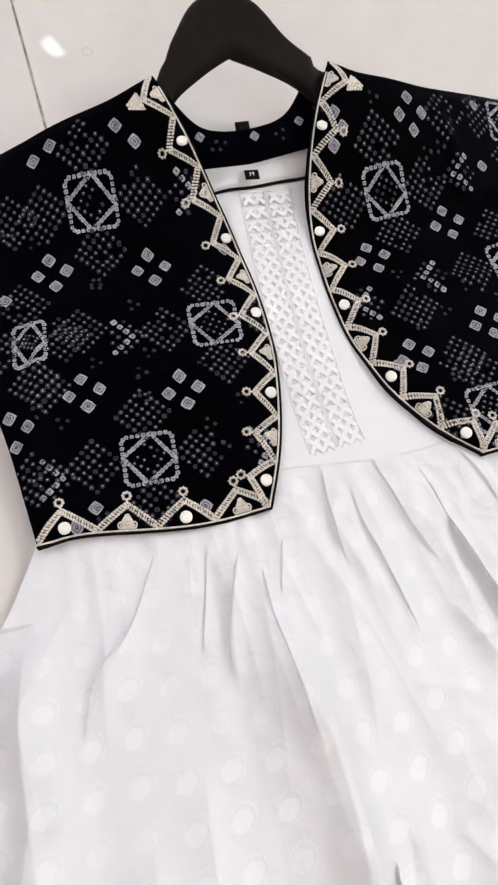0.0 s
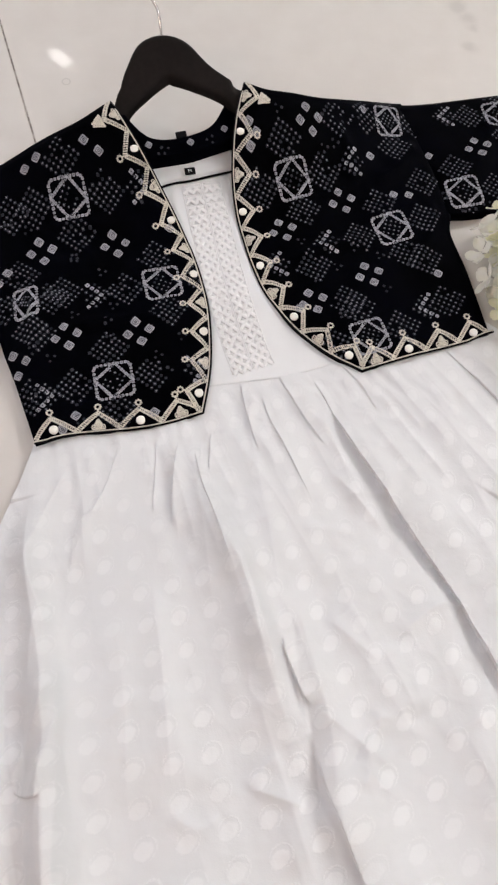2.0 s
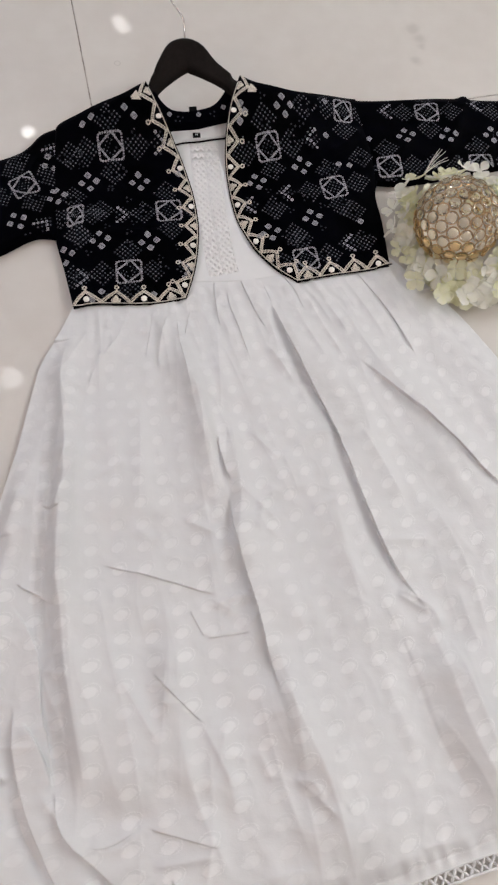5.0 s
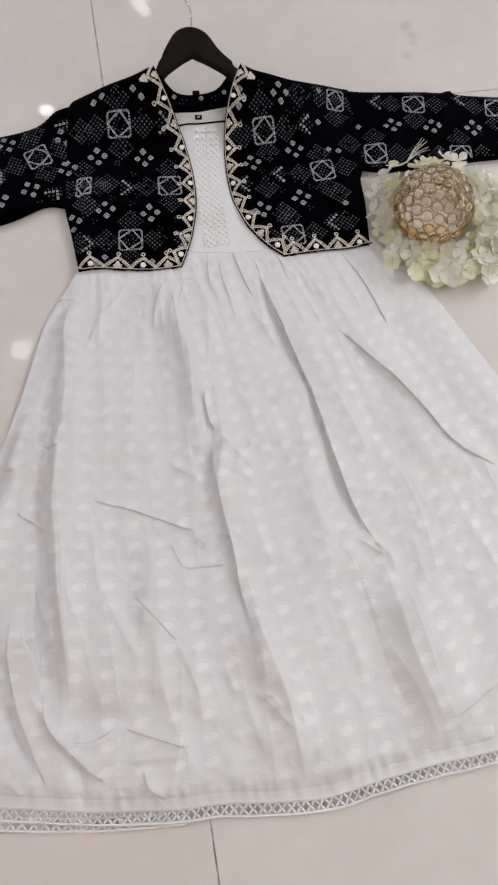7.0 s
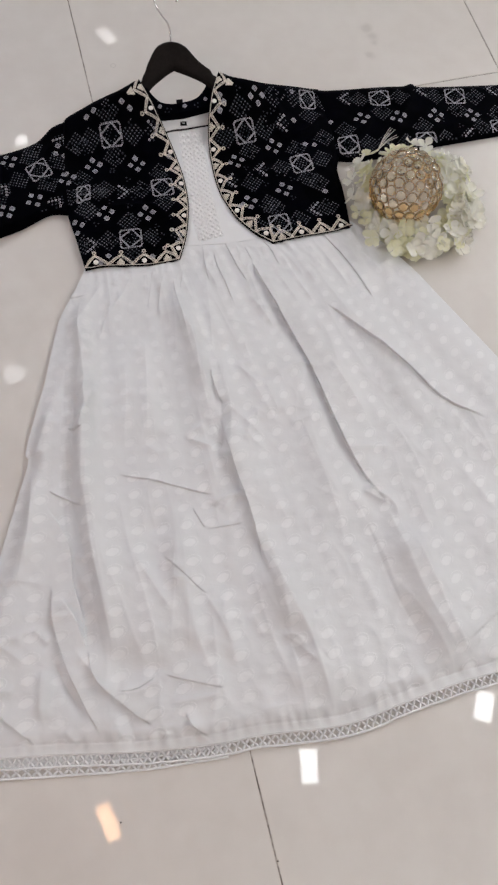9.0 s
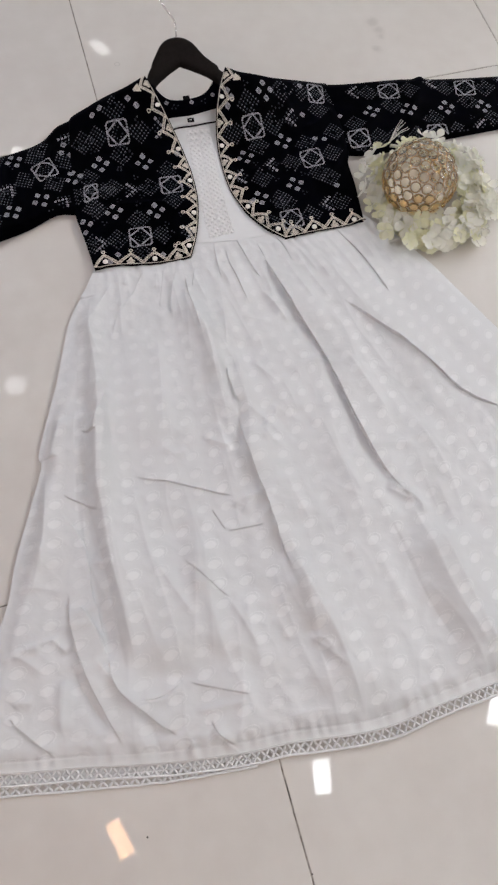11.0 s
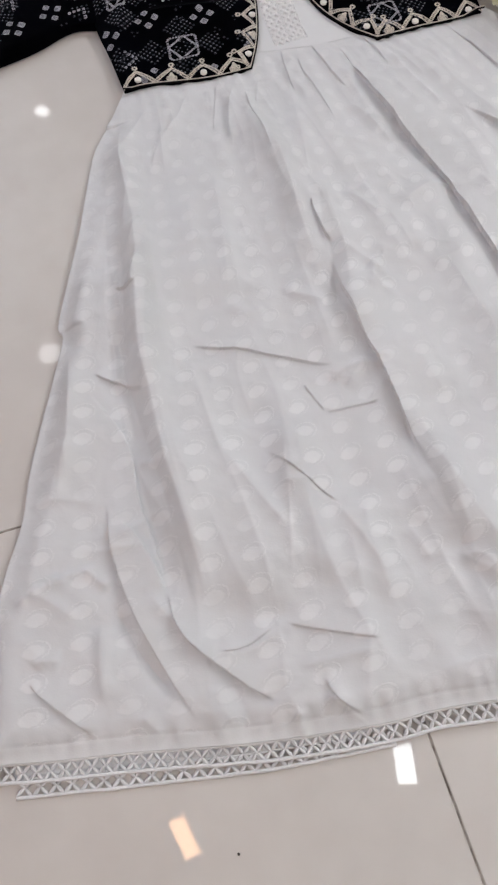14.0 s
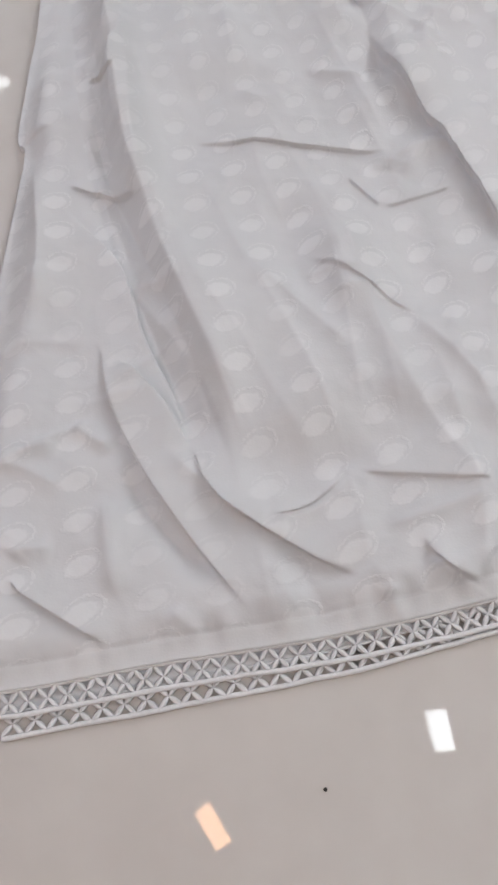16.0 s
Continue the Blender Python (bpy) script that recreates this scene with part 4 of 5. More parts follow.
_, left_sleeve = panel("sleeve", [(-0.27, 0.27), (-0.167, 0.32), (-0.10, 0.353), (-0.072, 0.384), (-0.045, 0.392)], [(-0.24, 0.095), (-0.142, 0.147), (-0.098, 0.172), (-0.054, 0.205), (-0.015, 0.208)],
    [(-0.27, 0.27), (-0.26, 0.18), (-0.24, 0.095)], [(-0.045, 0.392), (-0.03, 0.30), (-0.015, 0.208)], 70, 60, -0.001, "", 0.002)
_, right_sleeve = panel("sleeve", [(0.40, 0.517), (0.487, 0.537), (0.552, 0.549), (0.585, 0.553), (0.602, 0.561), (0.624, 0.554), (0.753, 0.569), (0.87, 0.585)], [(0.452, 0.365), (0.49, 0.367), (0.542, 0.380), (0.65, 0.416), (0.739, 0.442), (0.86, 0.478)],
    [(0.40, 0.517), (0.435, 0.44), (0.452, 0.365)], [(0.87, 0.585), (0.868, 0.53), (0.86, 0.478)], 90, 50, -0.001, "", 0.002)
_, left_panel = panel("front_panel", [(-0.050, 0.390), (-0.041, 0.400), (-0.004, 0.410), (0.046, 0.427), (0.087, 0.457)], LEFT_HEM[::-1],
    [(-0.050, 0.390), (-0.046, 0.32), (-0.025, 0.215), (0.0, 0.15), (0.023, 0.089)], LEFT_FRONT, 80, 120)
_, right_panel = panel("front_panel", [(0.230, 0.490), (0.26, 0.481), (0.311, 0.484), (0.376, 0.512), (0.418, 0.524)], RIGHT_HEM,
    RIGHT_FRONT, [(0.418, 0.524), (0.447, 0.44), (0.458, 0.37), (0.455, 0.338), (0.466, 0.287), (0.478, 0.210)], 80, 120)
back_grid = coons([(0.092, 0.470), (0.101, 0.457), (0.117, 0.439), (0.134, 0.432), (0.162, 0.436), (0.194, 0.452), (0.213, 0.490)],
    [(0.110, 0.405), (0.13, 0.411), (0.15, 0.4155), (0.169, 0.420), (0.19, 0.428), (0.22, 0.440), (0.235, 0.445)], [(0.092, 0.470), (0.10, 0.43), (0.110, 0.405)], [(0.213, 0.490), (0.228, 0.46), (0.235, 0.445)], 50, 16)
bz = 0.020 + 0.55 * (rise(back_grid[..., 0], back_grid[..., 1]) - 0.012)
_, back_tree = slab("back_neck", back_grid, bz + 0.002, 0.003, BLACK, jacket, "black back neckband inside the collar")
bm = bmesh.new()
bmesh.ops.create_cube(bm, size=1, matrix=Matrix.Diagonal((0.012, 0.009, 0.0016, 1)))
bmesh.ops.bevel(bm, geom=bm.edges[:], offset=0.0004, segments=1, affect="EDGES")
tab = part("hanging_tab", bm, PIPING, jacket, "small black cloth tab", False)
tab.matrix_basis = pose(0.160, 0.440, 0.050, 25, 0, 12)


def drop_on(tree, x, y):
    hit = tree.ray_cast((x, y, 1), (0, 0, -1))[0]
    return None if hit is None else hit.z


def border(tree, front, hem, flip, n_front, n_hem):
    """Edge piping, thread line and zigzag with its studs, sequins and flowers along a front edge and its hem."""
    rim = np.vstack([curve(front, 120), curve(hem, 60)[1:]])
    d = np.gradient(rim, axis=0)
    d /= np.linalg.norm(d, axis=1)[:, None]
    inn = np.c_[d[:, 1], -d[:, 0]] * flip
    zs = np.array([drop_on(tree, *(p + 0.0022 * n)) or 0.02 for p, n in zip(rim, inn)])
    zs = np.convolve(np.r_[[zs[0]] * 3, zs, [zs[-1]] * 3], np.ones(7) / 7, "valid")
    v, f = tube(np.c_[rim, zs - 0.0004], 0.0010, 8)
    link_mesh("piping", v, f, PIPING, jacket, "black edge piping")
    v, f = tube(np.c_[rim + 0.0015 * inn, zs + 0.0006], 0.0007, 5)
    link_mesh("edge_thread", v, f, CREAM, jacket, "cream edge thread")
    zig = Heap()

    def bead(p, r, squash=0.6, heap=None):
        z = drop_on(tree, *p)
        if z is None:
            return
        a = np.linspace(0, 2 * np.pi, 6, endpoint=False) + random.random()
        ring = [(p[0] + r * math.cos(t), p[1] + r * math.sin(t), z - 0.0002) for t in a]
        mid = [(p[0] + 0.62 * r * math.cos(t), p[1] + 0.62 * r * math.sin(t), z + 0.75 * r * squash) for t in a]
        (zig if heap is None else heap).add(ring + mid + [(p[0], p[1], z + r * squash)], [(i, (i + 1) % 6, 6 + (i + 1) % 6, 6 + i) for i in range(6)] + [(6 + i, 6 + (i + 1) % 6, 12) for i in range(6)])

    def strand(a, b):
        n = max(4, int(np.linalg.norm(b - a) / 0.0020))
        t = (b - a) / np.linalg.norm(b - a)
        o = np.array([-t[1], t[0]])
        for i in range(n + 1):
            c = a + (b - a) * i / n
            bead(c + o * 0.00150, 0.00128)
            bead(c - o * 0.00150 + t * 0.001, 0.00128)
            bead(c + t * 0.0005, 0.0010 if i % 2 else 0.0007)

    def ring_at(heap, c, r, thick, points=16, wave=0.0):
        z = drop_on(tree, *c)
        if z is None:
            return
        a = np.linspace(0, 2 * np.pi, points, endpoint=False)
        rr = r * (1 + wave * np.cos(a * 8))
        ring = [(c[0] + q * math.cos(t), c[1] + q * math.sin(t)) for q, t in zip(rr, a)]
        high = [(drop_on(tree, *q) or z) + thick * 0.5 for q in ring]
        v, f = tube(np.c_[np.array(ring), high], thick, 5, True)
        heap.add(v, f)

    def run(path, n, reverse_first):
        p = curve(path, 12 * n + 1)
        dd = np.gradient(p, axis=0)
        dd /= np.linalg.norm(dd, axis=1)[:, None]
        nn = np.c_[dd[:, 1], -dd[:, 0]] * flip
        for k in range(n):
            i0, im, i1 = 12 * k, 12 * k + 6, 12 * k + 12
            a, b = p[i0] + 0.0034 * nn[i0], p[i1] + 0.0034 * nn[i1]
            c = p[im] + 0.0192 * nn[im]
            strand(a, c)
            strand(c, b)
            mid = p[im] + 0.0072 * nn[im]
            if k % 2:
                z = drop_on(tree, *mid)
                if z is not None:
                    aa = np.linspace(0, 2 * np.pi, 20, endpoint=False)
                    heap = Heap()
                    around = [drop_on(tree, mid[0] + 0.0043 * math.cos(t), mid[1] + 0.0043 * math.sin(t)) for t in aa]
                    top_ = 0.4 * z + 0.6 * max(q for q in around + [z] if q is not None)
                    rows = [(0.0043, -0.0012), (0.0043, 0.0006), (0.0036, 0.0011), (0.0020, 0.0012)]
                    vv = [(mid[0] + r * math.cos(t), mid[1] + r * math.sin(t), top_ + h) for r, h in rows for t in aa]
                    ff = [(j * 20 + i, j * 20 + (i + 1) % 20, j * 20 + 20 + (i + 1) % 20, j * 20 + 20 + i) for j in range(3) for i in range(20)]
                    heap.add(vv, ff + [tuple(range(60, 80))])
                    heap.done("sequin", SEQUIN, jacket)
            else:
                flower = Heap()
                for r in (0.0018, 0.0033):
                    ring_at(flower, mid, r, 0.0006, 12, 0.06)
                for off in (-0.0045, 0.0045):
                    ring_at(flower, p[im] + 0.0052 * nn[im] + off * dd[im], 0.0019, 0.0006, 10)
                ring_at(flower, p[im] + 0.0108 * nn[im], 0.0014, 0.0006, 8)
                for row_, count_ in ((0.0036, 7), (0.0052, 6), (0.0068, 5), (0.0084, 4), (0.0100, 3), (0.0116, 2)):
                    for w in np.linspace(-1, 1, count_):
                        bead(p[im] + row_ * nn[im] + dd[im] * w * 0.00088 * (count_ - 1), 0.00115, 0.5, flower)
                if flower.n:
                    flower.done("flower_embroidery", CREAM, jacket)
            if k == 0 and reverse_first:
                for s in range(5):
                    for w in np.linspace(-1, 1, 6 - s):
                        bead(c + nn[im] * (0.003 + 0.0024 * s) + dd[im] * w * (0.0058 - 0.0011 * s), 0.0018)
            else:
                stud = Heap()
                ring_at(stud, p[im] + 0.0256 * nn[im], 0.0027, 0.00065, 32, 0.26)
                if stud.n:
                    stud.done("star_embroidery", CREAM, jacket)
                bead(p[im] + 0.0222 * nn[im], 0.0009)

    run(front, n_front, True)
    run(hem, n_hem, False)
    zig.done("zigzag_embroidery", CREAM, jacket, "cream beaded zigzag embroidery")


border(left_panel, LEFT_FRONT, LEFT_HEM, 1, 10, 4)
border(right_panel, RIGHT_FRONT, RIGHT_HEM, -1, 10, 4)


# ---- print ----
class Print:
    def __init__(self, tree):
        self.tree, self.pale, self.dim = tree, Heap(), Heap()

    def shape(self, heap, pts, hole=None, up=0.0005):
        """A printed patch, or a band between two outlines, laid on the cloth."""
        def on(ps):
            out = []
            for p in ps:
                z = drop_on(self.tree, p[0], p[1])
                if z is None:
                    return None
                out.append((p[0], p[1], z + up))
            return out
        a = on(pts)
        if a is None:
            return
        n = len(a)
        if hole is None:
            heap.add(a, [tuple(range(n))])
            return
        b = on(hole)
        if b is not None:
            heap.add(a + b, [(i, (i + 1) % n, n + (i + 1) % n, n + i) for i in range(n)])

    def knot(self, c, r, turn, heap, hollow=0.42):
        """A tied dot: a small rounded square with a dark middle."""
        r *= random.uniform(0.85, 1.12)
        turn += random.uniform(-0.2, 0.2)
        ring = [(c[0] + r * k * math.cos(turn + j * math.pi / 4), c[1] + r * k * math.sin(turn + j * math.pi / 4)) for j, k in zip(range(8), (1.1, 0.9) * 4)]
        if hollow:
            sh = (random.uniform(-0.15, 0.15) * r, random.uniform(-0.15, 0.15) * r)
            hole = [(c[0] + sh[0] + (x - c[0]) * hollow, c[1] + sh[1] + (y - c[1]) * hollow) for x, y in ring]
            self.shape(heap, ring, hole)
        else:
            self.shape(heap, ring)

    def flush(self, name):
        """Makes a part of the motif that has just been drawn."""
        if self.pale.n:
            self.pale.done(name, PRINT, jacket, "", False)
        if self.dim.n:
            self.dim.done("dot_field_print" if self.pale.n else name, PRINT_DIM, jacket, "", False)
        self.pale, self.dim = Heap(), Heap()

    def star(self, cx, cy, turn, size=0.0256, squeeze=1.0):
        """Two squares of dots across one another, with a block of dim dots inside."""
        mid = np.array([cx, cy])
        for extra, reach, count in ((0, 1.0, 9), (math.pi / 4 - 0.17, 0.73, 8)):
            q = [mid + reach * size * np.array([squeeze * math.cos(turn + extra + (k + 0.5) * math.pi / 2), math.sin(turn + extra + (k + 0.5) * math.pi / 2)]) for k in range(4)]
            for k in range(4):
                for i in range(count):
                    side = q[k] + (q[(k + 1) % 4] - q[k]) * i / count
                    if extra == 0 and i == 0:
                        side = side + (mid - side) * 0.08
                    self.knot(side, 0.00172, turn + extra + math.pi / 4, self.pale, 0.24)
        self.field(cx, cy, turn + math.pi / 4 + 0.2, 4, 0.0052 * squeeze, 0.0015)

    def field(self, cx, cy, turn, n, step_, r):
        for i in range(n):
            for j in range(n):
                if random.random() < 0.06:
                    continue
                u, v = (i - (n - 1) / 2) * step_, (j - (n - 1) / 2) * step_
                self.knot((cx + u * math.cos(turn) - v * math.sin(turn), cy + u * math.sin(turn) + v * math.cos(turn)), r, turn, self.dim, 0.0)
                if random.random() < 0.8:
                    c = (cx + u * math.cos(turn) - v * math.sin(turn), cy + u * math.sin(turn) + v * math.cos(turn))
                    self.shape(self.pale, [(c[0] + 0.0005 * a, c[1] + 0.0005 * b) for a, b in ((-1, -1), (1, -1), (1, 1), (-1, 1))], None, 0.0008)

    def diamond(self, cx, cy, r, turn):
        def sq(k):
            return [(cx + r * k * m * math.cos(turn + j * math.pi / 4), cy + r * k * m * math.sin(turn + j * math.pi / 4)) for j, m in zip(range(8), (1.0, 0.80) * 4)]
        self.shape(self.pale, sq(1.0), sq(0.66))
        self.shape(self.pale, sq(0.54), sq(0.28))
        self.shape(self.pale, sq(0.13))
        self.shape(self.dim, sq(0.68), sq(0.10), 0.0004)

    def chevron(self, cx, cy, turn):
        for i in range(5):
            for s in ((1, -1) if i else (1,)):
                u, v = -0.0045 * i, 0.0045 * i * s
                if i < 4:
                    self.knot((cx + u * math.cos(turn) - v * math.sin(turn), cy + u * math.sin(turn) + v * math.cos(turn)), 0.0024, turn, self.pale, 0.25)
        self.field(cx - 0.006 * math.cos(turn), cy - 0.006 * math.sin(turn), turn + math.pi / 4, 4, 0.0064, 0.0019)

    def trio(self, cx, cy, turn):
        for k in range(3):
            a = turn + k * 2.1
            self.knot((cx + 0.004 * math.cos(a), cy + 0.004 * math.sin(a)), 0.0016, turn, self.dim, 0.0)


def cover(tree, turn, stars=(), clusters=(), chevrons=(), singles=(), fields=(), trios=(), loose=0, span=(-0.25, 0.85, 0.09, 0.58)):
    """Lays one panel's print: stars with a dot field on each side, groups of four diamonds, chevrons and small trios."""
    pr = Print(tree)
    for x, y in singles:
        pr.diamond(x, y, 0.0054, turn + math.pi / 2)
        pr.flush("diamond_print")
    for x, y, a0, squeeze in stars:
        pr.star(x, y, a0, squeeze=squeeze)
        pr.flush("star_print")
        for k in range(4):
            a = a0 + k * math.pi / 2
            far = (0.0385 if k % 2 == 0 else 0.0345) * (squeeze if k % 2 == 0 else 1)
            pr.field(x + far * math.cos(a), y + far * math.sin(a), a + math.pi / 4, 6, 0.0054, 0.0019)
            pr.flush("dot_field_print")
    for x, y in fields:
        pr.field(x, y, turn + math.pi / 4, 6, 0.0054, 0.0019)
        pr.flush("dot_field_print")
    for x, y in clusters:
        for k in range(4):
            a = turn + 0.1 + k * math.pi / 2
            pr.diamond(x + 0.0112 * math.cos(a), y + 0.0112 * math.sin(a), 0.0054 * random.uniform(0.92, 1.05), turn + math.pi / 2 + random.uniform(-0.12, 0.12))
            pr.flush("diamond_print")
    for x, y, a in chevrons:
        pr.chevron(x, y, turn + a)
        pr.flush("chevron_print")
    for x, y in trios:
        pr.trio(x, y, turn + random.uniform(-0.3, 0.3))
    for _ in range(loose):
        pr.trio(random.uniform(*span[:2]), random.uniform(*span[2:]), random.uniform(0, 6))
    if pr.dim.n:
        tagged(pr.dim.done("small_dot_print", PRINT_DIM, jacket, "", False), kind="stuff")


cover(left_panel, 0.21,
    stars=[(0.0422, 0.3596, 0.22, 1), (0.140, 0.270, 0.21, 1), (0.0948, 0.1545, 0.18, 1), (0.003, 0.243, 0.25, 0.62)],
    clusters=[(0.0135, 0.308), (0.0895, 0.318), (0.046, 0.204), (0.1175, 0.209), (-0.002, 0.172), (-0.030, 0.277)],
    chevrons=[(0.078, 0.254, -0.1), (0.036, 0.138, -0.1), (0.183, 0.170, 0.1), (0.122, 0.378, -0.1)],
    singles=[(0.059, 0.411), (0.074, 0.403), (0.147, 0.339), (0.060, 0.117), (0.048, 0.1035), (0.135, 0.120), (0.147, 0.111), (0.125, 0.107), (0.009, 0.396), (-0.004, 0.388)],
    fields=[(0.039, 0.257), (0.017, 0.137), (0.016, 0.206), (-0.020, 0.345)],
    trios=[(-0.002, 0.331), (0.047, 0.300), (0.077, 0.283), (0.091, 0.241), (0.086, 0.221), (0.032, 0.180), (0.052, 0.229), (0.161, 0.205), (0.137, 0.183), (0.015, 0.186), (0.064, 0.113)], loose=25)
cover(right_panel, 0.28,
    stars=[(0.2822, 0.397, 0.32, 0.95), (0.389, 0.342, 0.32, 1), (0.352, 0.2035, 0.31, 0.95), (0.397, 0.487, 0.16, 0.8)],
    clusters=[(0.300, 0.455), (0.337, 0.379), (0.269, 0.338), (0.358, 0.280), (0.296, 0.246)],
    chevrons=[(0.343, 0.421, 3.1), (0.309, 0.319, 3.1), (0.254, 0.290, 3.1), (0.408, 0.238, 3.1)],
    singles=[(0.233, 0.443), (0.241, 0.434), (0.235, 0.422), (0.372, 0.436), (0.281, 0.237), (0.432, 0.281), (0.395, 0.387), (0.412, 0.386), (0.366, 0.491)],
    fields=[(0.331, 0.465), (0.333, 0.245), (0.420, 0.300), (0.300, 0.290), (0.437, 0.245), (0.430, 0.405)],
    trios=[(0.265, 0.458), (0.330, 0.440), (0.318, 0.433), (0.288, 0.322), (0.325, 0.290), (0.300, 0.275), (0.345, 0.315), (0.372, 0.305), (0.375, 0.262)], loose=25)
cover(left_sleeve, 0.55,
    stars=[(-0.0825, 0.290, 0.63, 1), (-0.175, 0.205, 0.6, 1), (-0.205, 0.285, 0.6, 1)],
    clusters=[(-0.082, 0.227), (-0.139, 0.308), (-0.031, 0.277), (-0.126, 0.197), (-0.048, 0.335)],
    chevrons=[(-0.038, 0.229, 0.5), (-0.046, 0.360, 0.5), (-0.135, 0.250, 0.5)], fields=[(-0.100, 0.335)], loose=70)
cover(right_sleeve, 0.14,
    stars=[(0.4765, 0.393, 0.16, 1), (0.537, 0.513, 0.11, 1), (0.625, 0.416, 0.20, 1), (0.684, 0.5295, 0.07, 1), (0.77, 0.462, 0.14, 1), (0.82, 0.552, 0.14, 1)],
    clusters=[(0.432, 0.444), (0.502, 0.459), (0.572, 0.467), (0.644, 0.478), (0.715, 0.486), (0.785, 0.502)],
    chevrons=[(0.463, 0.507, 3.1), (0.541, 0.410, 3.1), (0.612, 0.540, 3.1), (0.70, 0.435, 3.1), (0.75, 0.555, 3.1)],
    singles=[(0.415, 0.400)], loose=60)

cover(back_tree, 0.2, loose=30, span=(0.095, 0.235, 0.40, 0.49))
neck_print = Print(back_tree)
for x, y in ((0.170, 0.431), (0.125, 0.425), (0.207, 0.448)):
    neck_print.diamond(x, y, 0.0042, 0.3)
    neck_print.flush("diamond_print")

# ---- crystal ball and flowers ----
ball = thing("crystal_candle_ball", "gold wire candle ball set with clear crystals, inside a flower ring", "candle holder")
ball.matrix_basis = pose(0.567, 0.262, 0.0638)
R = 0.0608
a = np.linspace(0, 2 * np.pi, 18, endpoint=False)
rv, rf = tube(np.stack([0.0090 * np.cos(a), 0.0090 * np.sin(a), 0 * a], 1), 0.00075, 6, True)
ring_me = bpy.data.meshes.new("wire_ring")
ring_me.from_pydata([tuple(p) for p in rv], [], rf)
ring_me.materials.append(GOLD)
ring_me.polygons.foreach_set("use_smooth", [True] * len(ring_me.polygons))
bm = bmesh.new()
bmesh.ops.create_uvsphere(bm, u_segments=12, v_segments=7, radius=0.0083)
for vv in bm.verts:
    vv.co.z *= 0.48
bead_me = bpy.data.meshes.new("crystal")
bm.to_mesh(bead_me)
bm.free()
bead_me.materials.append(CRYSTAL)
bead_me.polygons.foreach_set("use_smooth", [False] * len(bead_me.polygons))
gleam_me = bead_me.copy()
gleam_me.materials[0] = GLEAM
rows = 10
for j in range(rows):
    lat = radians(-68 + 150 * j / (rows - 1))
    count = max(1, round(2 * math.pi * R * math.cos(lat) / 0.0186))
    for i in range(count):
        lon = 2 * math.pi * (i + 0.5 * (j % 2)) / count + 0.3
        n = Vector((math.cos(lat) * math.cos(lon), math.cos(lat) * math.sin(lon), math.sin(lat)))
        m = Matrix.Translation(n * R) @ n.to_track_quat("Z", "Y").to_matrix().to_4x4() @ pose(0, 0, 0, random.uniform(-5, 5), random.uniform(-5, 5), 0)
        o = share("wire_ring", ring_me, m, ball)
        # low, south-facing crystals get the copy with the gold gleam tinted in
        share("crystal", gleam_me if math.sin(lat) + 0.35 * math.sin(lon) < -0.05 else bead_me, Matrix.Identity(4), o)
a = np.linspace(0, 2 * np.pi, 40, endpoint=False)
v, f = tube(np.stack([0.026 * np.cos(a), 0.026 * np.sin(a), 0 * a - 0.0618], 1), 0.002, 8, True)
link_mesh("foot_ring", v, f, GOLD, ball, "gold foot ring")
t_ = np.linspace(0.05, 1.0, 8)
cup = [(0.048 * math.sin(t * math.pi / 2), -0.056 + 0.036 * (1 - math.cos(t * math.pi / 2))) for t in t_]
cup += [(r - 0.0012, z + 0.0006) for r, z in cup[::-1]]
cv = [(r * math.cos(q), r * math.sin(q), z) for r, z in cup for q in a]
cf = [(j * 40 + i, j * 40 + (i + 1) % 40, j * 40 + 40 + (i + 1) % 40, j * 40 + 40 + i) for j in range(len(cup) - 1) for i in range(40)]
link_mesh("candle_cup", cv, cf, PALE_GOLD, ball, "frosted amber candle cup")

wreath = thing("flower_wreath", "ring of cream-white and pale green cloth hydrangea florets on the floor", "flowers")


def petal_mesh(name, material, size, seed):
    rng = random.Random(seed)
    heap = Heap()
    for k in range(4):
        turn = k * math.pi / 2 + rng.uniform(-0.2, 0.2)
        cup, wide = rng.uniform(0.1, 0.9), rng.uniform(0.85, 1.05)
        v = []
        for t in (0, 0.25, 0.5, 0.7, 0.86, 0.96, 1.0):
            half = size * 0.50 * wide * (0.16 + 0.84 * step(0.0, 0.62, t)) * math.sqrt(max(0.03, 1 - max(0.0, (t - 0.55) / 0.45) ** 2))
            for j in range(5):
                s = (j - 2) / 2
                x = size * (0.05 + 0.95 * t) - 0.05 * size * s * s * t
                y = half * s
                z = size * (cup * t * t * 0.45 + 0.14 * s * s * t + 0.05 * math.sin(5 * t + 3 * s + seed))
                v.append((x * math.cos(turn) - y * math.sin(turn), x * math.sin(turn) + y * math.cos(turn), z))
        heap.add(v, [(i * 5 + j, i * 5 + j + 1, i * 5 + 6 + j, i * 5 + 5 + j) for i in range(6) for j in range(4)])
    me = bpy.data.meshes.new(name)
    me.from_pydata(heap.v, [], heap.f)
    me.materials.append(material)
    me.polygons.foreach_set("use_smooth", [True] * len(me.polygons))
    return me


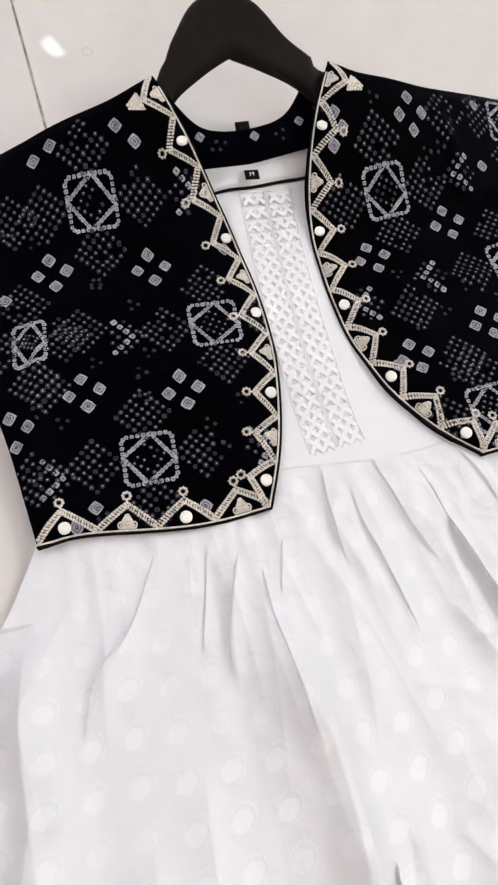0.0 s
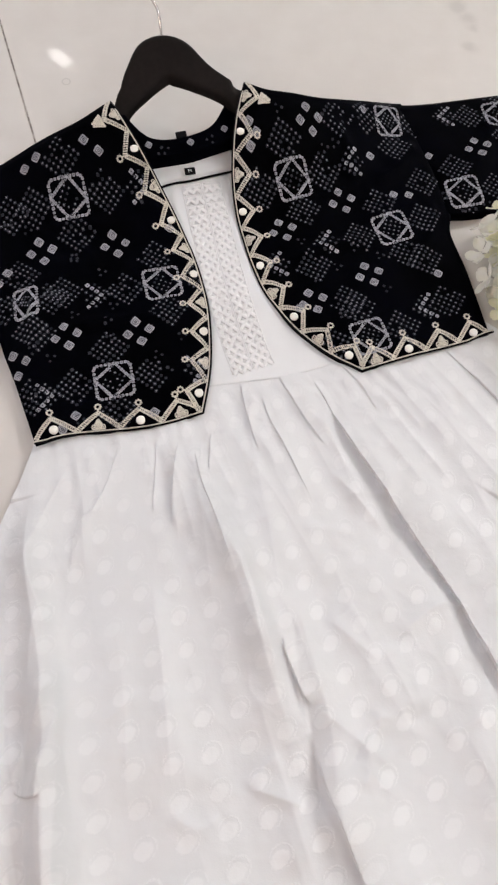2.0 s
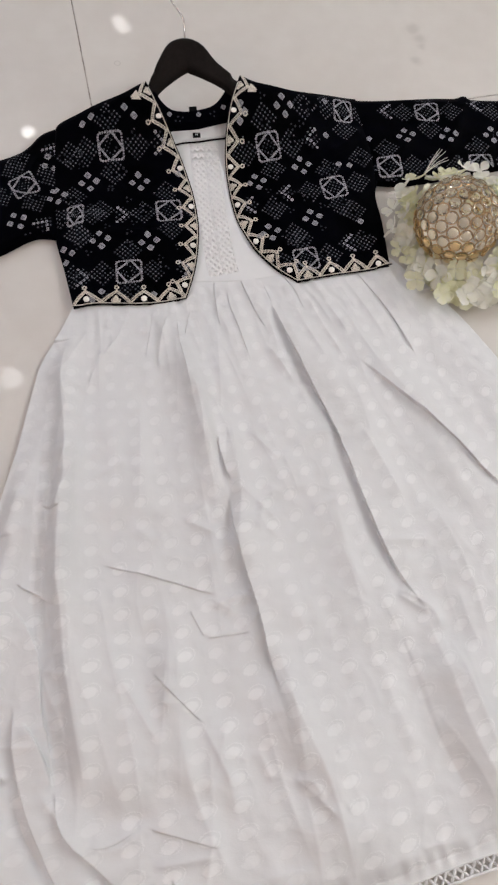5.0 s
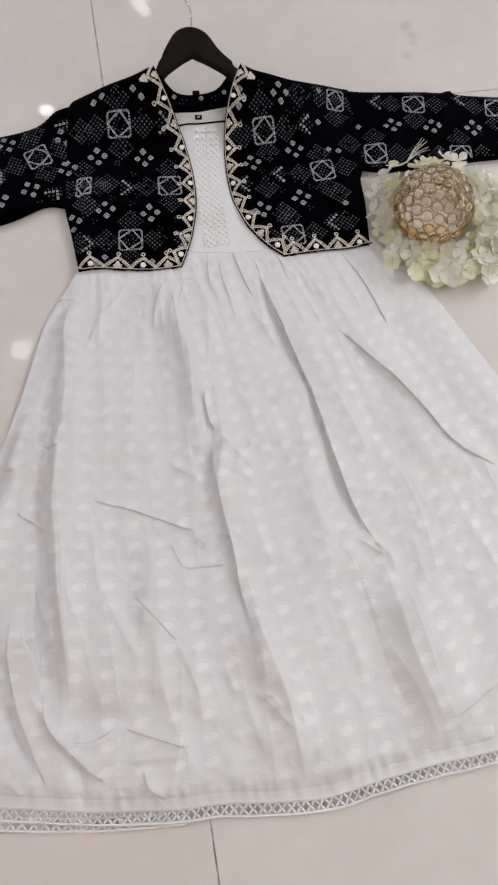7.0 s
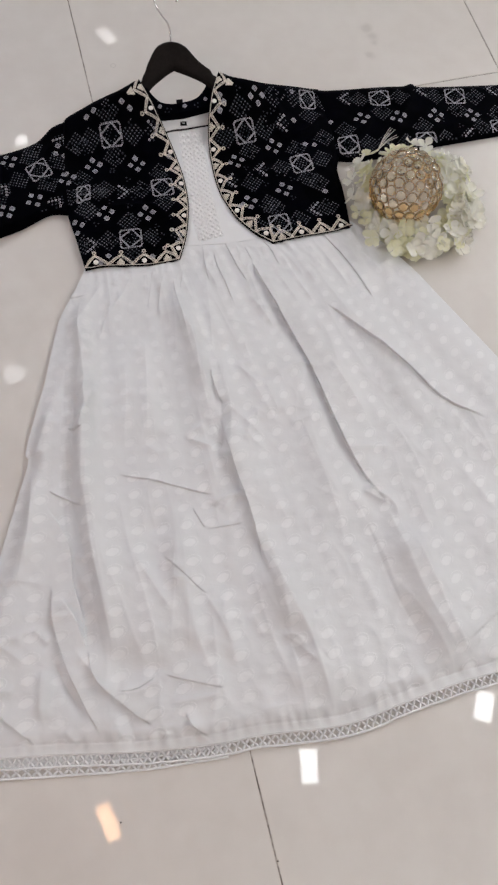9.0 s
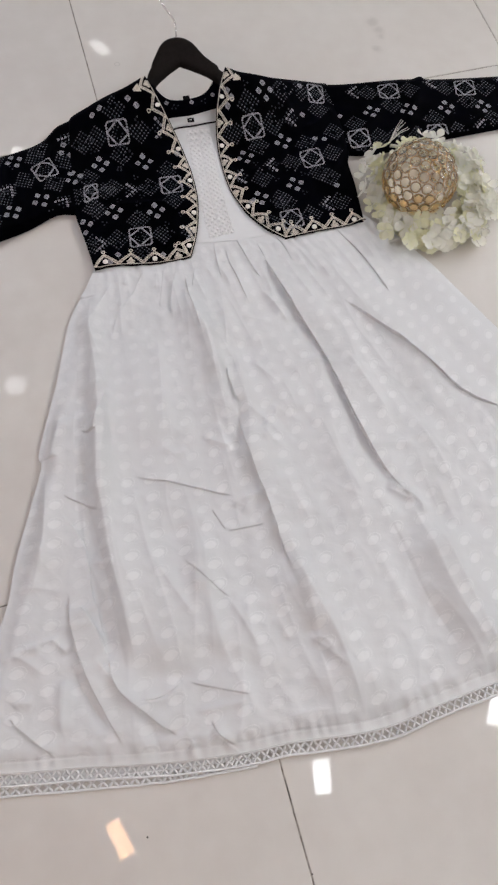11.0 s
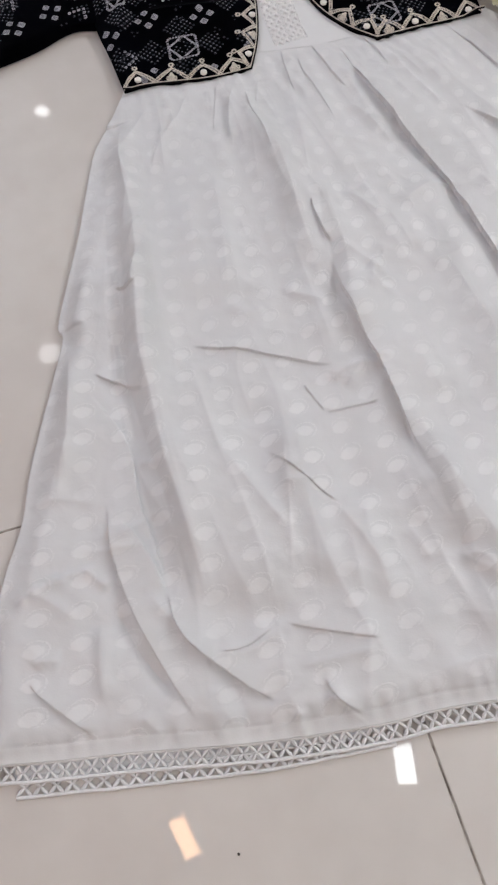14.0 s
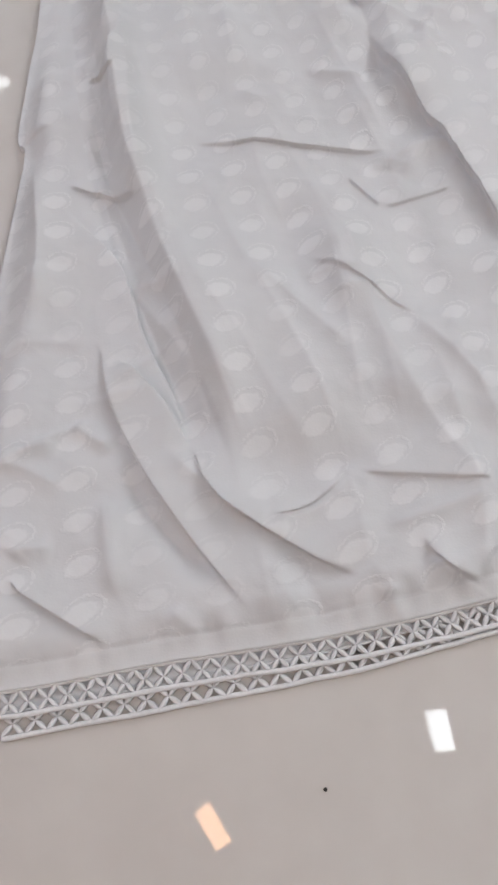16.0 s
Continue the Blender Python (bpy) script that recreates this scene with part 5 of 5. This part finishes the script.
whites = [petal_mesh("floret", PETAL, 0.0190, s) for s in range(4)]
greens = [petal_mesh("floret", GREENISH, 0.0165, s + 10) for s in range(3)]
rng = random.Random(5)
CX, CY = 0.598, 0.286
CHOSEN = [(0.525, 0.201), (0.568, 0.205), (0.597, 0.187), (0.634, 0.167), (0.585, 0.156), (0.55, 0.152), (0.682, 0.282), (0.615, 0.385), (0.511, 0.358), (0.476, 0.297), (0.499, 0.292), (0.673, 0.224), (0.655, 0.194), (0.666, 0.338), (0.484, 0.226), (0.511, 0.174), (0.649, 0.363), (0.597, 0.386), (0.49, 0.335), (0.478, 0.262), (0.545, 0.209), (0.592, 0.211), (0.568, 0.192), (0.615, 0.203)]
for i in range(250):
    t = rng.uniform(0, 2 * math.pi)
    under = i < 65 or 100 <= i < 130
    rr = rng.uniform(0.058, 0.102) if under else rng.uniform(0.068, 0.112)
    x, y = CX + rr * 1.0 * math.cos(t), CY - 0.014 + rr * 1.08 * math.sin(t)
    if i >= 250 - len(CHOSEN):
        x, y = CHOSEN[i - 250 + len(CHOSEN)]
        t, rr = math.atan2(y - 0.268, x - 0.567), 0.1
    base = 0.012
    z = base + (rng.uniform(0.0, 0.014) if under else rng.uniform(0.004, 0.024))
    z = (0.044 if i >= 246 else 0.034) if i >= 250 - len(CHOSEN) else z
    if math.hypot(x - 0.567, y - 0.268) < 0.064 * math.sqrt(max(0, 1 - ((z - 0.066) / 0.066) ** 2)) + 0.004 and i < 250 - len(CHOSEN):
        continue
    me = rng.choice(greens if under or rng.random() < 0.35 else whites)
    tilt = 25 + 40 * rng.random()
    m = pose(x, y, z) @ pose(0, 0, 0, 0, 0, math.degrees(t)) @ pose(0, 0, 0, 0, tilt * rng.choice((1, 1, 0.4)) * (1 if rr > 0.08 else -0.3), 0) @ pose(0, 0, 0, rng.uniform(-25, 25), 0, rng.uniform(0, 90))
    share("floret", me, m @ Matrix.Scale(rng.uniform(0.8, 1.2), 4), wreath)
a = np.linspace(0, 2 * np.pi, 48, endpoint=False)
v, f = tube(np.stack([CX + 0.085 * np.cos(a), CY + 0.092 * np.sin(a), 0 * a + 0.0135], 1), 0.0035, 6, True)
link_mesh("stem_ring", v, f, STEM, wreath, "pale green wire stem ring")
for i in range(5):
    t = 0.85 + 0.17 * i + rng.uniform(-0.05, 0.05)
    p0 = np.array([0.527, 0.372, 0.03])
    p1 = p0 + np.array([0.036 * math.cos(t - 0.5), 0.036 * math.sin(t - 0.5), 0.022 + 0.008 * rng.random()])
    v, f = tube(curve([p0, (p0 + p1) / 2 + np.array([0, 0, 0.006]), p1], 10), np.linspace(0.0007, 0.0003, 10), 5)
    link_mesh("filament", v, f, PETAL, wreath, "thin white filament")


# ---- grit on the floor ----
def grit(x, y, size):
    bm = bmesh.new()
    bmesh.ops.create_icosphere(bm, subdivisions=2, radius=size)
    for vv in bm.verts:
        vv.co *= 1 + 0.5 * noise.noise(vv.co * 600 + Vector((x * 9, y * 9, 0)))
        vv.co.z = vv.co.z * 0.6
    lowest = min(vv.co.z for vv in bm.verts)
    for vv in bm.verts:
        vv.co.z -= lowest
    ob = part("grit", bm, DIRT, None)
    ob.matrix_basis = pose(x, y, 0.0)
    tagged(ob, "tiny dark crumb of grit on the tile", "crumb")


grit(0.166, -0.754, 0.0013)
grit(0.372, -0.792, 0.0011)

# ---- floor tiles ----
bm = bmesh.new()
bmesh.ops.create_cube(bm, size=1, matrix=Matrix.Translation((0, 0, -0.005)) @ Matrix.Diagonal((PITCH - 0.0020, PITCH - 0.0020, 0.010, 1)))
bmesh.ops.bevel(bm, geom=[e for e in bm.edges if all(v.co.z > -0.001 for v in e.verts)], offset=0.0006, segments=1, affect="EDGES")
tile_me = bpy.data.meshes.new("tile")
bm.to_mesh(tile_me)
bm.free()
tile_me.materials.append(TILE)
for i in range(-4, 4):
    for j in range(-4, 6):
        share("tile", tile_me, pose(U0 + (i + 0.5) * PITCH, V0 + (j + 0.5) * PITCH, 0), floor)
